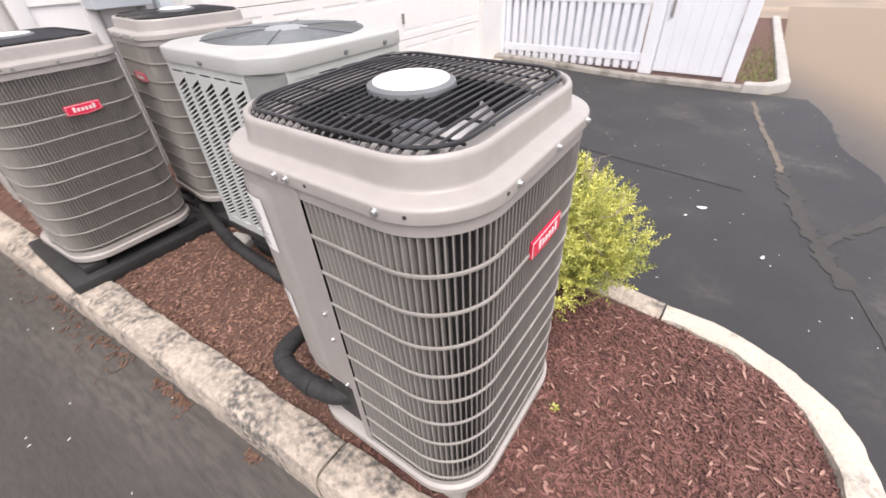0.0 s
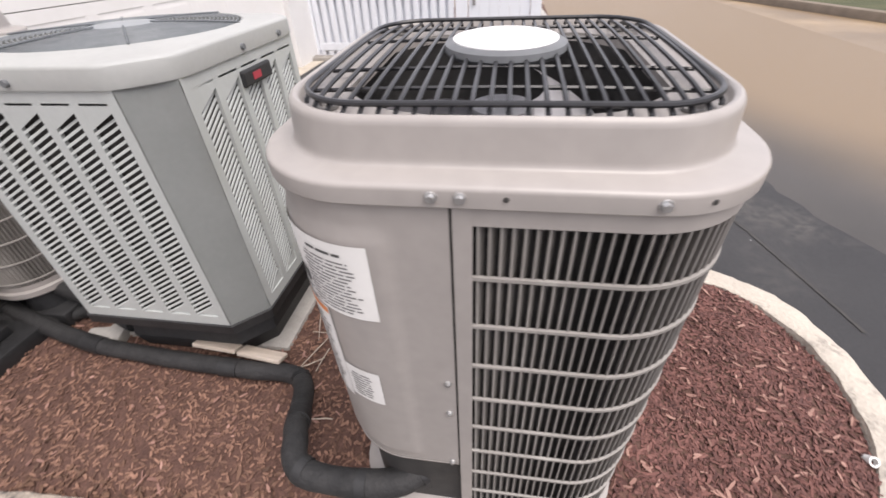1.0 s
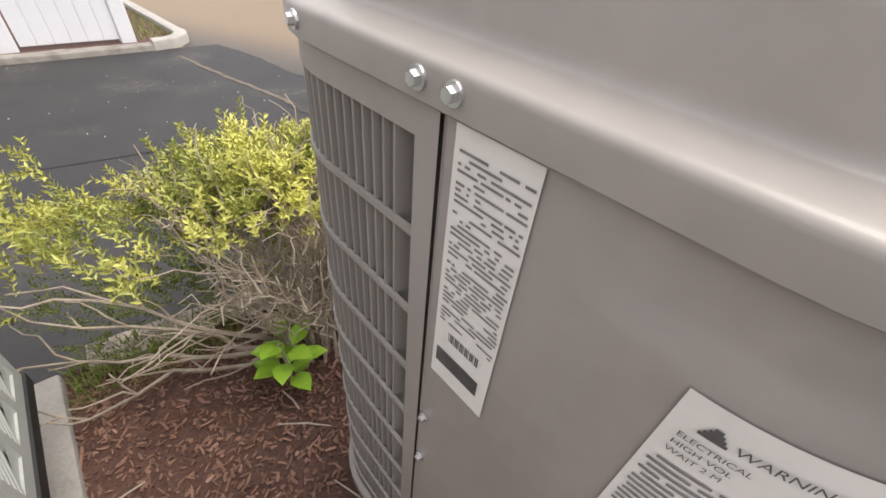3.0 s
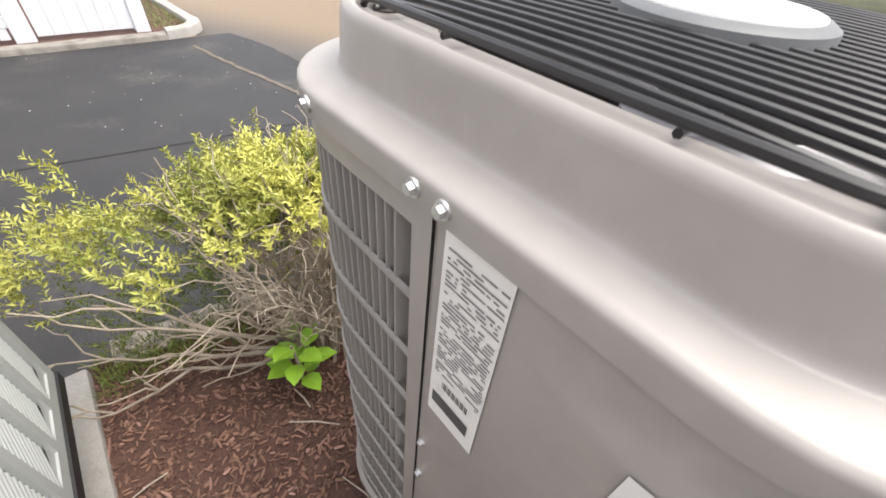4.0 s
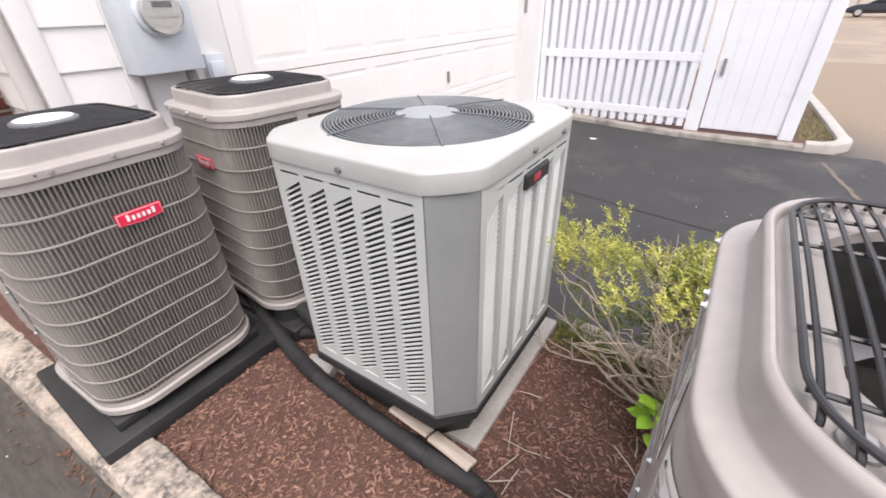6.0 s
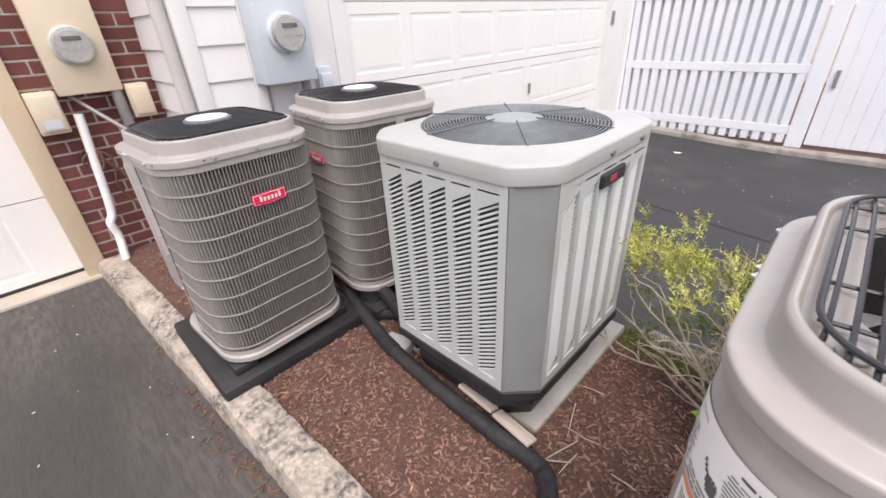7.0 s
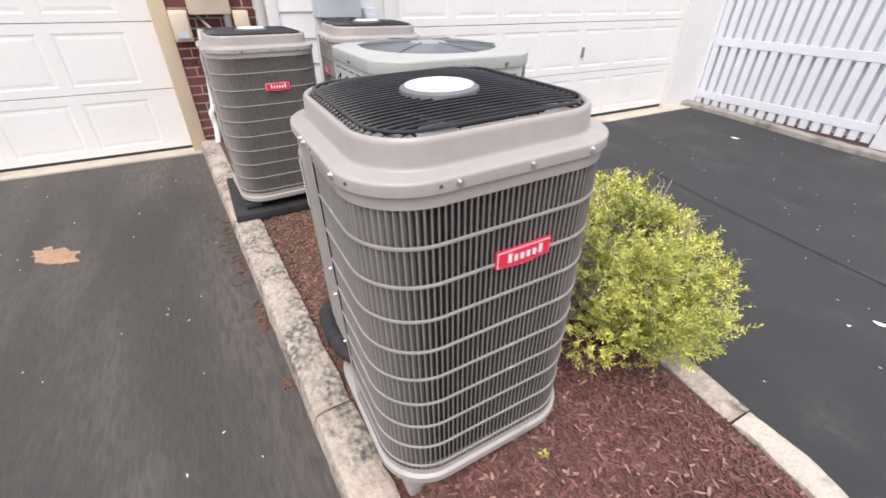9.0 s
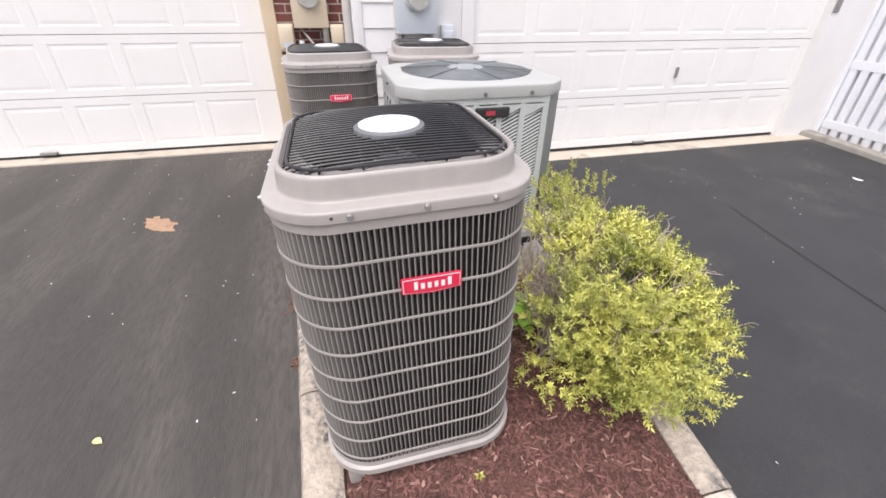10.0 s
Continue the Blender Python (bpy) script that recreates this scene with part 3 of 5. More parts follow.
    part("disc", bm, WHITE_CAP, motor_cap, "glossy white disc", True)
    for x, y in ((1, 1), (1, -1), (-1, 1), (-1, -1)):
        bm = disc(bmesh.new(), 0.0145, 0.0140, 0.9405, 0.9435, 20, Matrix.Translation((x * 0.201, y * 0.201, 0)))
        disc(bm, 0.0080, 0.0076, 0.9435, 0.9490, 6, Matrix.Translation((x * 0.201, y * 0.201, 0)))
        part("bolt", bm, GREY_PIPE, root, "", False)
    # screws round the skirt and at the cover's seams
    cap_line = Outline(H + 0.010, R + 0.006)
    big = ((-0.065, 1), (-0.035, 1), (0.162, 1), (cap_line.side - 0.125, 1), (cap_line.side + 0.027, 1), (cap_line.side + 0.172, 1), (3 * cap_line.side - 0.025, 1), (3 * cap_line.side + 0.004, 1), (3 * cap_line.side - 0.172, 1), (0.21, 0), (0.012, 0), (cap_line.side - 0.16, 0))
    for s, size in big:
        p, n = cap_line.at(s)
        t = Vector((-n.y, n.x, 0))
        rot = Matrix((t, Vector((0, 0, 1)), n)).transposed().to_4x4()
        mm = Matrix.Translation(p + Vector((0, 0, 0.8835))) @ rot
        if size:
            bm = disc(bmesh.new(), 0.0072, 0.0068, -0.001, 0.0018, 20, mm)
            disc(bm, 0.0048, 0.0044, 0.0018, 0.0062, 6, mm)
        else:
            bm = disc(bmesh.new(), 0.0034, 0.003, -0.001, 0.001, 12, mm)
        part("screw", bm, STEEL if size else COIL, root, "", False)
    for s, z in ((PANEL1 - 0.012, 0.545), (PANEL1 - 0.012, 0.460), (PANEL1 - 0.012, 0.285), (PANEL0 + 0.006, 0.545), (PANEL0 + 0.006, 0.453)):
        p, n = SKIN.at(s)
        t = Vector((-n.y, n.x, 0))
        mm = Matrix.Translation(p + n * 0.004 + Vector((0, 0, z))) @ Matrix((t, Vector((0, 0, 1)), n)).transposed().to_4x4()
        bm = disc(bmesh.new(), 0.0058, 0.0055, -0.001, 0.0015, 16, mm)
        disc(bm, 0.0038, 0.0034, 0.0015, 0.0052, 6, mm)
        part("screw", bm, STEEL, root, "", False)
    # badge: red flag with a pale border, pale bars for the lettering
    bx = H + 0.0062
    badge = part("badge", bmesh.new(), RED, root, "red badge with a pale border")
    outline = ((-0.069, -0.019), (0.002, -0.026), (0.069, -0.019), (0.069, 0.021), (-0.069, 0.021))

    def flag(scale, x0, x1):
        b = bmesh.new()
        lo_ = [b.verts.new((x0, y * scale, z * (scale - (1 - scale) * 1.6))) for y, z in outline]
        hi_ = [b.verts.new((x1, y * scale, z * (scale - (1 - scale) * 1.6))) for y, z in outline]
        b.faces.new(hi_)
        for k in range(5):
            b.faces.new((lo_[k], lo_[(k + 1) % 5], hi_[(k + 1) % 5], hi_[k]))
        bmesh.ops.translate(b, verts=b.verts[:], vec=(0, 0.030, 0.690))
        return b

    b = flag(1.0, bx - 0.004, bx + 0.0012)
    b.to_mesh(badge.data)
    b.free()
    part("border", flag(0.9560, bx, bx + 0.0020), PALE, badge)
    part("field", flag(0.9308, bx, bx + 0.0030), RED, badge)
    if badge_bars:
        for k in range(6):
            y = -0.042 + 0.0155 * k
            tall = 0.021 if k in (0, 5) else 0.015
            part("mark", boxed(bx + 0.0028, bx + 0.0040, 0.031 + y, 0.031 + y + 0.0085, 0.681, 0.681 + tall), PALE, badge)
    return root

# ---- the four units on their pads ----
PAD_Z = 0.351
pad = tagged(mesh_object("equipment_pad", boxed(-0.70, -0.205, 0.56, 1.05, 0.24, PAD_Z, bevel=0.012), CONCRETE, True), "grey pad half buried in mulch under the condenser", "pad")
unit = condenser(pose(UNIT_C[0] + 0.001, UNIT_C[1] + 0.017, PAD_Z + 0.004, 1.7, 0, 0), "tall greige condenser with louvered sides on the mulch bed")
second = copy_thing(unit, pose(-2.572, 0.664, 0.325, 0, 0, 3.3))
second["label"] = "tall greige condenser standing on a black pad"
third = copy_thing(unit, pose(-2.51, 1.362, 0.355, 0, 0, -95))
third["label"] = "tall greige condenser close to the meter wall"
part("stile", strip(bmesh.new(), SKIN, 2 * SKIN.side - 0.005, 2 * SKIN.side + 0.045, 0.036, 0.885, lambda s, q: 0.0060), PAINT, third, "", True)
# second and third unit get a paler coil and paler louver bars
pale_bar = bpy.data.objects["louver_bar"].data.copy()
pale_bar.materials[0] = LOUVER
for weathered in (second, third):
    for ob in weathered.children:
        if ob.name.startswith("coil"):
            ob.data = ob.data.copy()
            ob.data.materials[0] = COIL_PALE
        elif ob.name.startswith("louver_bar"):
            ob.data = pale_bar
black_pad = tagged(mesh_object("equipment_pad", boxed(-2.93, -2.234, 0.305, 1.02, 0.20, 0.285, bevel=0.014), BLACK, True), "black plastic pad reaching over the kerb", "pad")
for x, y in ((-2.82, 0.42), (-2.34, 0.43), (-2.82, 0.90), (-2.36, 0.91)):
    tagged(mesh_object("riser", boxed(x - 0.05, x + 0.05, y - 0.05, y + 0.05, 0.285, 0.325, bevel=0.006), BLACK, True), "black riser block under the condenser", "riser", "riser blocks")
tagged(mesh_object("equipment_pad", boxed(-2.83, -2.19, 1.06, 1.68, 0.19, 0.285, bevel=0.014), BLACK, True), "black plastic pad under the rear condenser", "pad")
for x, y in ((-2.70, 1.18), (-2.33, 1.15), (-2.68, 1.56), (-2.31, 1.53)):
    tagged(mesh_object("riser", disc(bmesh.new(), 0.075, 0.070, 0.285, 0.355, 20, Matrix.Translation((x, y, 0))), BLACK, True), "round black riser foot under the condenser", "riser", "riser blocks")
tagged(mesh_object("equipment_pad", boxed(-2.0, -1.212, 1.035, 1.83, 0.16, 0.245, bevel=0.01), CONCRETE, True), "pale concrete slab with a straight edge under the wide unit", "pad")

# labels on the near unit only
warn = wrap_label("warning_label", PANEL0 + 0.166, PANEL1 - 0.099, 0.682, 0.810, PAPER, unit, "white warning label wrapped round the corner")
low_label = wrap_label("caution_label", PANEL0 + 0.212, PANEL0 + 0.298, 0.455, 0.679, PAPER, unit, "lower white label with an orange stripe")
wrap_label("stripe", PANEL0 + 0.214, PANEL0 + 0.296, 0.664, 0.676, ORANGE, low_label, "", 0.0024)
small_label = wrap_label("wiring_label", PANEL0 + 0.299, PANEL1 - 0.119, 0.470, 0.555, PAPER, unit, "small white wiring label")


def bars(parent, s0, s1, z0, z1, rows, mat=SOFT_INK, seed=1, lift=0.0024, fill=0.5):
    """Unreadable lines of print."""
    rng = random.Random(seed)
    h = (z1 - z0) / rows
    bm = bmesh.new()
    for k in range(rows):
        z = z0 + h * k
        a, b = s0 + rng.uniform(0, 0.08) * (s1 - s0), s1 - rng.uniform(0, 0.25) * (s1 - s0)
        while a < b:
            c = min(b, a + rng.uniform(0.008, 0.03))
            strip(bm, SKIN, a, c, z, z + h * fill, lambda s, q: panel_off(s, q) + lift, 0.006, 0.01)
            a = c + 0.003
    tagged(part("print", bm, mat, parent), kind="stuff")


bars(warn, PANEL1 - 0.205, PANEL1 - 0.112, 0.690, 0.785, 15, seed=2, fill=0.42)
bars(warn, PANEL1 - 0.190, PANEL1 - 0.125, 0.790, 0.799, 1, INK, seed=3)
bars(warn, PANEL0 + 0.215, PANEL0 + 0.280, 0.685, 0.710, 3, seed=4)
bars(low_label, PANEL0 + 0.222, PANEL0 + 0.290, 0.470, 0.655, 22, seed=5, fill=0.4)
bars(small_label, PANEL0 + 0.308, PANEL1 - 0.130, 0.480, 0.545, 9, seed=6, fill=0.4)
# black hand-guard pictogram: a plain rounded mark and a bolt
pic = bmesh.new()
for s0, s1, z0, z1 in ((0.248, 0.272, 0.722, 0.746), (0.252, 0.268, 0.716, 0.722), (0.244, 0.251, 0.732, 0.752), (0.252, 0.257, 0.746, 0.754), (0.259, 0.264, 0.746, 0.755), (0.266, 0.270, 0.746, 0.752), (0.238, 0.245, 0.750, 0.757), (0.234, 0.240, 0.757, 0.766), (0.230, 0.235, 0.766, 0.776)):
    strip(pic, SKIN, PANEL0 + 0.262 + 0.72 * (s0 - 0.252), PANEL0 + 0.262 + 0.72 * (s1 - 0.252), 0.736 + 0.72 * (z0 - 0.746), 0.736 + 0.72 * (z1 - 0.746), lambda s, z: panel_off(s, z) + 0.0026, 0.006, 0.008)
part("pictogram", pic, INK, warn, "black warning pictogram")

# rating plate and warning text on the flat west side of the cover
plate = wrap_label("rating_plate", PANEL0 + 0.010, PANEL0 + 0.071, 0.639, 0.867, PAPER, unit, "long white rating plate beside the seam")
prng = random.Random(11)
bm = bmesh.new()
for k in range(35):
    z = 0.852 - k * 0.0041
    cuts = sorted(prng.uniform(0.018, 0.065) for _ in range(4))
    for a, b in zip([0.014] + cuts, cuts + [0.070]):
        q = PANEL0 + a + 0.0008
        e = PANEL0 + b - prng.uniform(0.0006, 0.004)
        if e - q < 0.002 or prng.random() < 0.15:
            continue
        strip(bm, SKIN, q, e, z, z + 0.0018, lambda s, y: panel_off(s, y) + 0.0022, 0.01, 0.01)
tagged(part("print", bm, SOFT_INK, plate), kind="stuff")
for k in range(18):
    a = PANEL0 + 0.026 + k * 0.0018
    part("code_bar", strip(bmesh.new(), SKIN, a, a + (0.0012 if k % 3 else 0.0006), 0.694, 0.704, lambda s, y: panel_off(s, y) + 0.0022, 0.01, 0.02), INK, plate)
part("maker_mark", strip(bmesh.new(), SKIN, PANEL0 + 0.015, PANEL0 + 0.062, 0.660, 0.678, lambda s, y: panel_off(s, y) + 0.0022, 0.01, 0.02), INK, plate, "black rounded block")


def west_text(body, size, s, z, parent, lift=0.0030):
    """Lettering on the west side, reading along the wall."""
    cu = bpy.data.curves.new("lettering", "FONT")
    cu.body, cu.size, cu.align_x = body, size, "LEFT"
    tmp = bpy.data.objects.new("lettering", cu)
    scene.collection.objects.link(tmp)
    bpy.context.view_layer.update()
    me = bpy.data.meshes.new_from_object(tmp.evaluated_get(bpy.context.evaluated_depsgraph_get()))
    bpy.data.objects.remove(tmp)
    me.materials.append(INK)
    for v in me.vertices:
        q = s + v.co.x
        p, n = SKIN.at(q)
        v.co = p + n * (panel_off(q, z + v.co.y) + lift) + Vector((0, 0, z + v.co.y))
    ob = new("lettering", me)
    ob.parent = parent
    return ob


west_text("WARNING", 0.0078, PANEL0 + 0.190, 0.791, warn)
west_text("ELECTRICAL", 0.0052, PANEL0 + 0.172, 0.7820, warn)
west_text("HIGH VOL", 0.0052, PANEL0 + 0.172, 0.7755, warn)
west_text("WAIT 2 M", 0.0052, PANEL0 + 0.172, 0.7690, warn)
bars(warn, PANEL0 + 0.169, PANEL0 + 0.218, 0.688, 0.764, 15, SOFT_INK, seed=8, fill=0.45)
tri = bmesh.new()
for k in range(4):
    strip(tri, SKIN, PANEL0 + 0.177 + 0.0013 * k, PANEL0 + 0.188 - 0.0013 * k, 0.790 + 0.0022 * k, 0.7922 + 0.0022 * k, lambda s, z: panel_off(s, z) + 0.0026, 0.006, 0.008)
part("pictogram", tri, INK, warn, "small black warning triangle")


# ---- wide pale unit with cut corners and pressed louvers ----
def octagon(hx, hy, c):
    return [(c - hx, -hy), (hx - c, -hy), (hx, c - hy), (hx, hy - c), (hx - c, hy), (c - hx, hy), (-hx, hy - c), (-hx, c - hy)]


def prism_rings(bm, rings, cap=True):
    rows = [[bm.verts.new((x, y, z)) for x, y in o] for o, z in rings]
    for a, b in zip(rows, rows[1:]):
        for k in range(8):
            bm.faces.new((a[k], a[(k + 1) % 8], b[(k + 1) % 8], b[k]))
    if cap:
        bm.faces.new(rows[0][::-1])
        bm.faces.new(rows[-1])
    return rows


def wide_unit(m):
    hx, hy, ch = 0.358, 0.390, 0.092
    root = thing("condenser_unit", m, "pale grey condenser with slanted louver columns and round fan guard", "air conditioner", "air conditioner units")
    bm = bmesh.new()
    prism_rings(bm, ((octagon(hx - 0.075, hy - 0.075, ch), 0.095), (octagon(hx - 0.012, hy - 0.012, ch), 0.140), (octagon(hx + 0.006, hy + 0.006, ch), 0.150), (octagon(hx + 0.006, hy + 0.006, ch), 0.183), (octagon(hx - 0.01, hy - 0.01, ch), 0.190)))
    part("base_pan", bm, BLACK, root, "black plastic base pan")
    bm = bmesh.new()
    prism_rings(bm, ((octagon(hx - 0.016, hy - 0.016, ch), 0.182), (octagon(hx - 0.016, hy - 0.014, ch), 0.93)), False)
    part("inner_coil", bm, COIL, root, "dark coil behind the louvers")
    # corner posts: folded sheet over each cut corner
    o = octagon(hx, hy, ch)
    for a, b, c, d in ((0, 1, 2, 3), (2, 3, 4, 5), (4, 5, 6, 7), (6, 7, 0, 1)):
        p1, p2 = Vector(o[b]), Vector(o[c])
        e1 = (Vector(o[a]) - p1).normalized() * 0.014
        e2 = (Vector(o[d]) - p2).normalized() * 0.014
        bm = bmesh.new()
        pts = [p1 + e1, p1, p2, p2 + e2]
        lo = [bm.verts.new((*q, 0.185)) for q in pts]
        hi = [bm.verts.new((*q, 0.935)) for q in pts]
        for k in range(3):
            bm.faces.new((lo[k], lo[k + 1], hi[k + 1], hi[k]))
        bmesh.ops.solidify(bm, geom=bm.faces[:], thickness=-0.003)
        part("corner_post", bm, PALE_BODY, root)
    # louvered sides
    slat = bmesh.new()
    w = 0.078
    v = [slat.verts.new(q) for q in ((0, -0.0046, 0.0008), (w, -0.0046, 0.0008), (w, -0.0044, 0.0), (0, -0.0044, 0.0), (0, -0.0038, 0.0054), (w, -0.0038, 0.0054), (w, -0.0014, 0.0080), (0, -0.0014, 0.0080))]
    for f in ((3, 2, 1, 0), (0, 1, 5, 4), (4, 5, 6, 7)):
        slat.faces.new([v[k] for k in f])
    for q in slat.verts:
        q.co.y, q.co.z = q.co.y + 0.010 * q.co.x / w, q.co.z + 0.038 * q.co.x / w
    slat_me = bpy.data.meshes.new("slat")
    slat.normal_update()
    slat.to_mesh(slat_me)
    slat.free()
    slat_me.materials.append(PALE_BODY)
    for turn, half, along in ((0, hy, hx - ch), (90, hx, hy - ch), (180, hy, hx - ch), (-90, hx, hy - ch)):
        face = Matrix.Rotation(radians(turn), 4, "Z")
        side = part("louver_side", bmesh.new(), PALE_BODY, root, "louvered side panel")
        b = bmesh.new()
        cols = 5
        width = 2 * along - 0.036
        pitch = width / cols
        for k in range(cols + 1):
            x = -along + 0.018 + k * pitch
            lean = 0.0125
            q0, q1 = (x - lean if k else -along + 0.002), (x + lean if k < cols else along - 0.002)
            box(b, q0, q1, -half - 0.001, -half + 0.010, 0.187, 0.935)
        box(b, -along + 0.002, along - 0.002, -half - 0.0008, -half + 0.004, 0.895, 0.935)
        box(b, -along + 0.002, along - 0.002, -half - 0.0008, -half + 0.004, 0.186, 0.222)
        for k in range(cols):
            # the slanted heads of the columns
            xa = -along + 0.018 + k * pitch + 0.0125
            xb = xa + pitch - 0.025
            t = [b.verts.new((xa, -half - 0.0008, 0.90)), b.verts.new((xa, -half - 0.0008, 0.838)), b.verts.new((xb, -half - 0.0008, 0.878)), b.verts.new((xb, -half - 0.0008, 0.90))]
            b.faces.new(t)
            b.faces.new([b.verts.new(q) for q in ((xa, -half + 0.004, 0.221), (xb, -half + 0.004, 0.221), (xb, -half + 0.004, 0.264))])
        bmesh.ops.transform(b, matrix=face, verts=b.verts[:])
        b.to_mesh(side.data)
        b.free()
        single = turn == 0
        for k in range(cols):
            xa = -along + 0.018 + k * pitch + 0.0125
            stretch = Matrix.Diagonal(((pitch - 0.025) / w, 1, 1, 1))
            if single:
                for i in range(36):
                    shared("slat", slat_me, side, face @ Matrix.Translation((xa, -half + 0.0035, 0.222 + i * 0.0172)) @ stretch)
            else:
                b = bmesh.new()
                for i in range(36):
                    first = len(b.verts)
                    b.from_mesh(slat_me)
                    b.verts.ensure_lookup_table()
                    bmesh.ops.transform(b, matrix=face @ Matrix.Translation((xa, -half + 0.0035, 0.222 + i * 0.0172)) @ stretch, verts=b.verts[first:])
                part("louver_column", b, PALE_BODY, side)
    # lid with rounded cut corners and a round opening
    bm = bmesh.new()
    seg = 96

    def lid_ring(grow, z):
        o = octagon(hx + grow, hy + grow, ch + 0.004)
        dist = []
        for i in range(seg):
            a = 2 * math.pi * i / seg
            best = 9.0
            for k in range(8):
                p, e = Vector(o[k]), Vector(o[(k + 1) % 8]) - Vector(o[k])
                den = math.cos(a) * e.y - math.sin(a) * e.x
                if abs(den) > 1e-9:
                    q = (p.x * e.y - p.y * e.x) / den
                    best = min(best, q) if q > 0 else best
            dist.append(best)
        soft = [(dist[i - 1] + 5 * dist[i] + dist[(i + 1) % seg]) / 7 for i in range(seg)]
        return [bm.verts.new((r * math.cos(2 * math.pi * i / seg), r * math.sin(2 * math.pi * i / seg), z)) for i, r in enumerate(soft)]

    def round_ring(r, z):
        return [bm.verts.new((r * math.cos(2 * math.pi * i / seg), r * math.sin(2 * math.pi * i / seg), z)) for i in range(seg)]

    rings = [lid_ring(g, z) for g, z in ((0.0, 0.928), (0.0075, 0.929), (0.008, 0.932), (0.0078, 0.972), (0.0068, 0.9775), (0.0035, 0.9808), (-0.003, 0.9828), (-0.014, 0.9840))]
    rings += [round_ring(r, z) for r, z in ((0.336, 0.992), (0.330, 0.9950), (0.324, 0.9940), (0.320, 0.990), (0.316, 0.955))]
    for a, b in zip(rings, rings[1:]):
        for k in range(seg):
            bm.faces.new((a[k], a[(k + 1) % seg], b[(k + 1) % seg], b[k]))
    part("lid", bm, PALE_LID, root, "pale lid with rounded cut corners", True)
    part("fan_well", lathe(bmesh.new(), ((0.316, 0.956), (0.308, 0.80), (0.001, 0.80)), 48), FAN_DARK, root, "grey fan well", True)
    fan = part("fan", disc(bmesh.new(), 0.075, 0.07, 0.85, 0.935, 32), FAN_GUARD, root, "grey fan with broad blades", True)
    for k in range(4):
        bm = bmesh.new()
        rows = []
        for i in range(6):
            r = 0.07 + 0.215 * i / 5
            row = [bm.verts.new((r * math.cos(a), r * math.sin(a), 0.875 + 0.05 * (j / 5 - 0.5))) for j in range(6) for a in [radians(90 * k + 8 * i + 58 * j / 5)]]
            rows.append(row)
        for a, b in zip(rows, rows[1:]):
            for j in range(5):
                bm.faces.new((a[j], b[j], b[j + 1], a[j + 1]))
        bmesh.ops.solidify(bm, geom=bm.faces[:], thickness=0.003)
        part("blade", bm, FAN_GUARD, fan, "", True)
    guard = part("fan_guard", lathe(bmesh.new(), ((0.092, 1.000), (0.098, 1.005), (0.080, 1.0085), (0.001, 1.0095)), 40), GREY_PLATE, root, "round wire fan guard with a flat hub", True)
    for k in range(21):
        r = 0.098 + k * 0.0112
        z = 0.994 + 0.014 * (1 - (r / 0.31) ** 2)
        part("ring_wire", tube(bmesh.new(), [(r * math.cos(2 * math.pi * i / 48), r * math.sin(2 * math.pi * i / 48), z) for i in range(48)], 0.0021, 5, True), FAN_GUARD, guard, "", True)
    for k in range(6):
        a = radians(60 * k + 12)
        part("spoke", tube(bmesh.new(), [(r * math.cos(a), r * math.sin(a), 0.9965 + 0.014 * (1 - (r / 0.33) ** 2)) for r in (0.08, 0.16, 0.24, 0.332)], 0.0028, 6), FAN_DARK, guard, "", True)
    for k, (x, y) in enumerate(((0.015, -hy - 0.010), (hx - 0.045, -hy + 0.050), (hx + 0.010, -0.02), (-hx + 0.05, -hy + 0.05), (hx + 0.010, 0.2))):
        n = Vector((x, y, 0))
        n = Vector((0, -1, 0)) if k == 0 else Vector((1, 0, 0)) if k in (2, 4) else Vector((math.copysign(0.7, x), -0.7, 0))
        t = Vector((-n.y, n.x, 0)).normalized()
        mm = Matrix.Translation((x, y, 0.946)) @ Matrix((t, Vector((0, 0, 1)), n.normalized())).transposed().to_4x4()
        part("clip", disc(bmesh.new(), 0.010, 0.008, -0.012, 0.006, 16, mm), GREY_RIM, root, "", True)
    badge = part("badge", boxed(hx - 0.002, hx + 0.013, -0.062, 0.100, 0.842, 0.888, bevel=0.006), BLACK, root, "dark badge with a red middle")
    part("field", boxed(hx + 0.0125, hx + 0.0145, -0.014, 0.030, 0.855, 0.875), DULL_RED, badge)
    for x, y in ((-0.20, -0.22), (0.20, -0.22), (-0.20, 0.22), (0.20, 0.22)):
        part("foot", disc(bmesh.new(), 0.058, 0.050, -0.035, 0.140, 20, Matrix.Translation((x, y, 0))), BLACK, root, "", True)
    bm = bmesh.new()
    prism_rings(bm, ((octagon(hx - 0.065, hy - 0.065, ch), -0.036), (octagon(hx - 0.05, hy - 0.05, ch), 0.03), (octagon(hx - 0.07, hy - 0.07, ch), 0.12)))
    part("stand", bm, BLACK, root, "black stand under the base pan")
    return root


wide_unit(pose(-1.568, 1.325, 0.28))

# ---- garages and house walls ----
def wall(name, b, mat, label, bevel=0.0):
    return tagged(mesh_object(name, boxed(*b, bevel=bevel), mat), label, "wall", kind="structure")


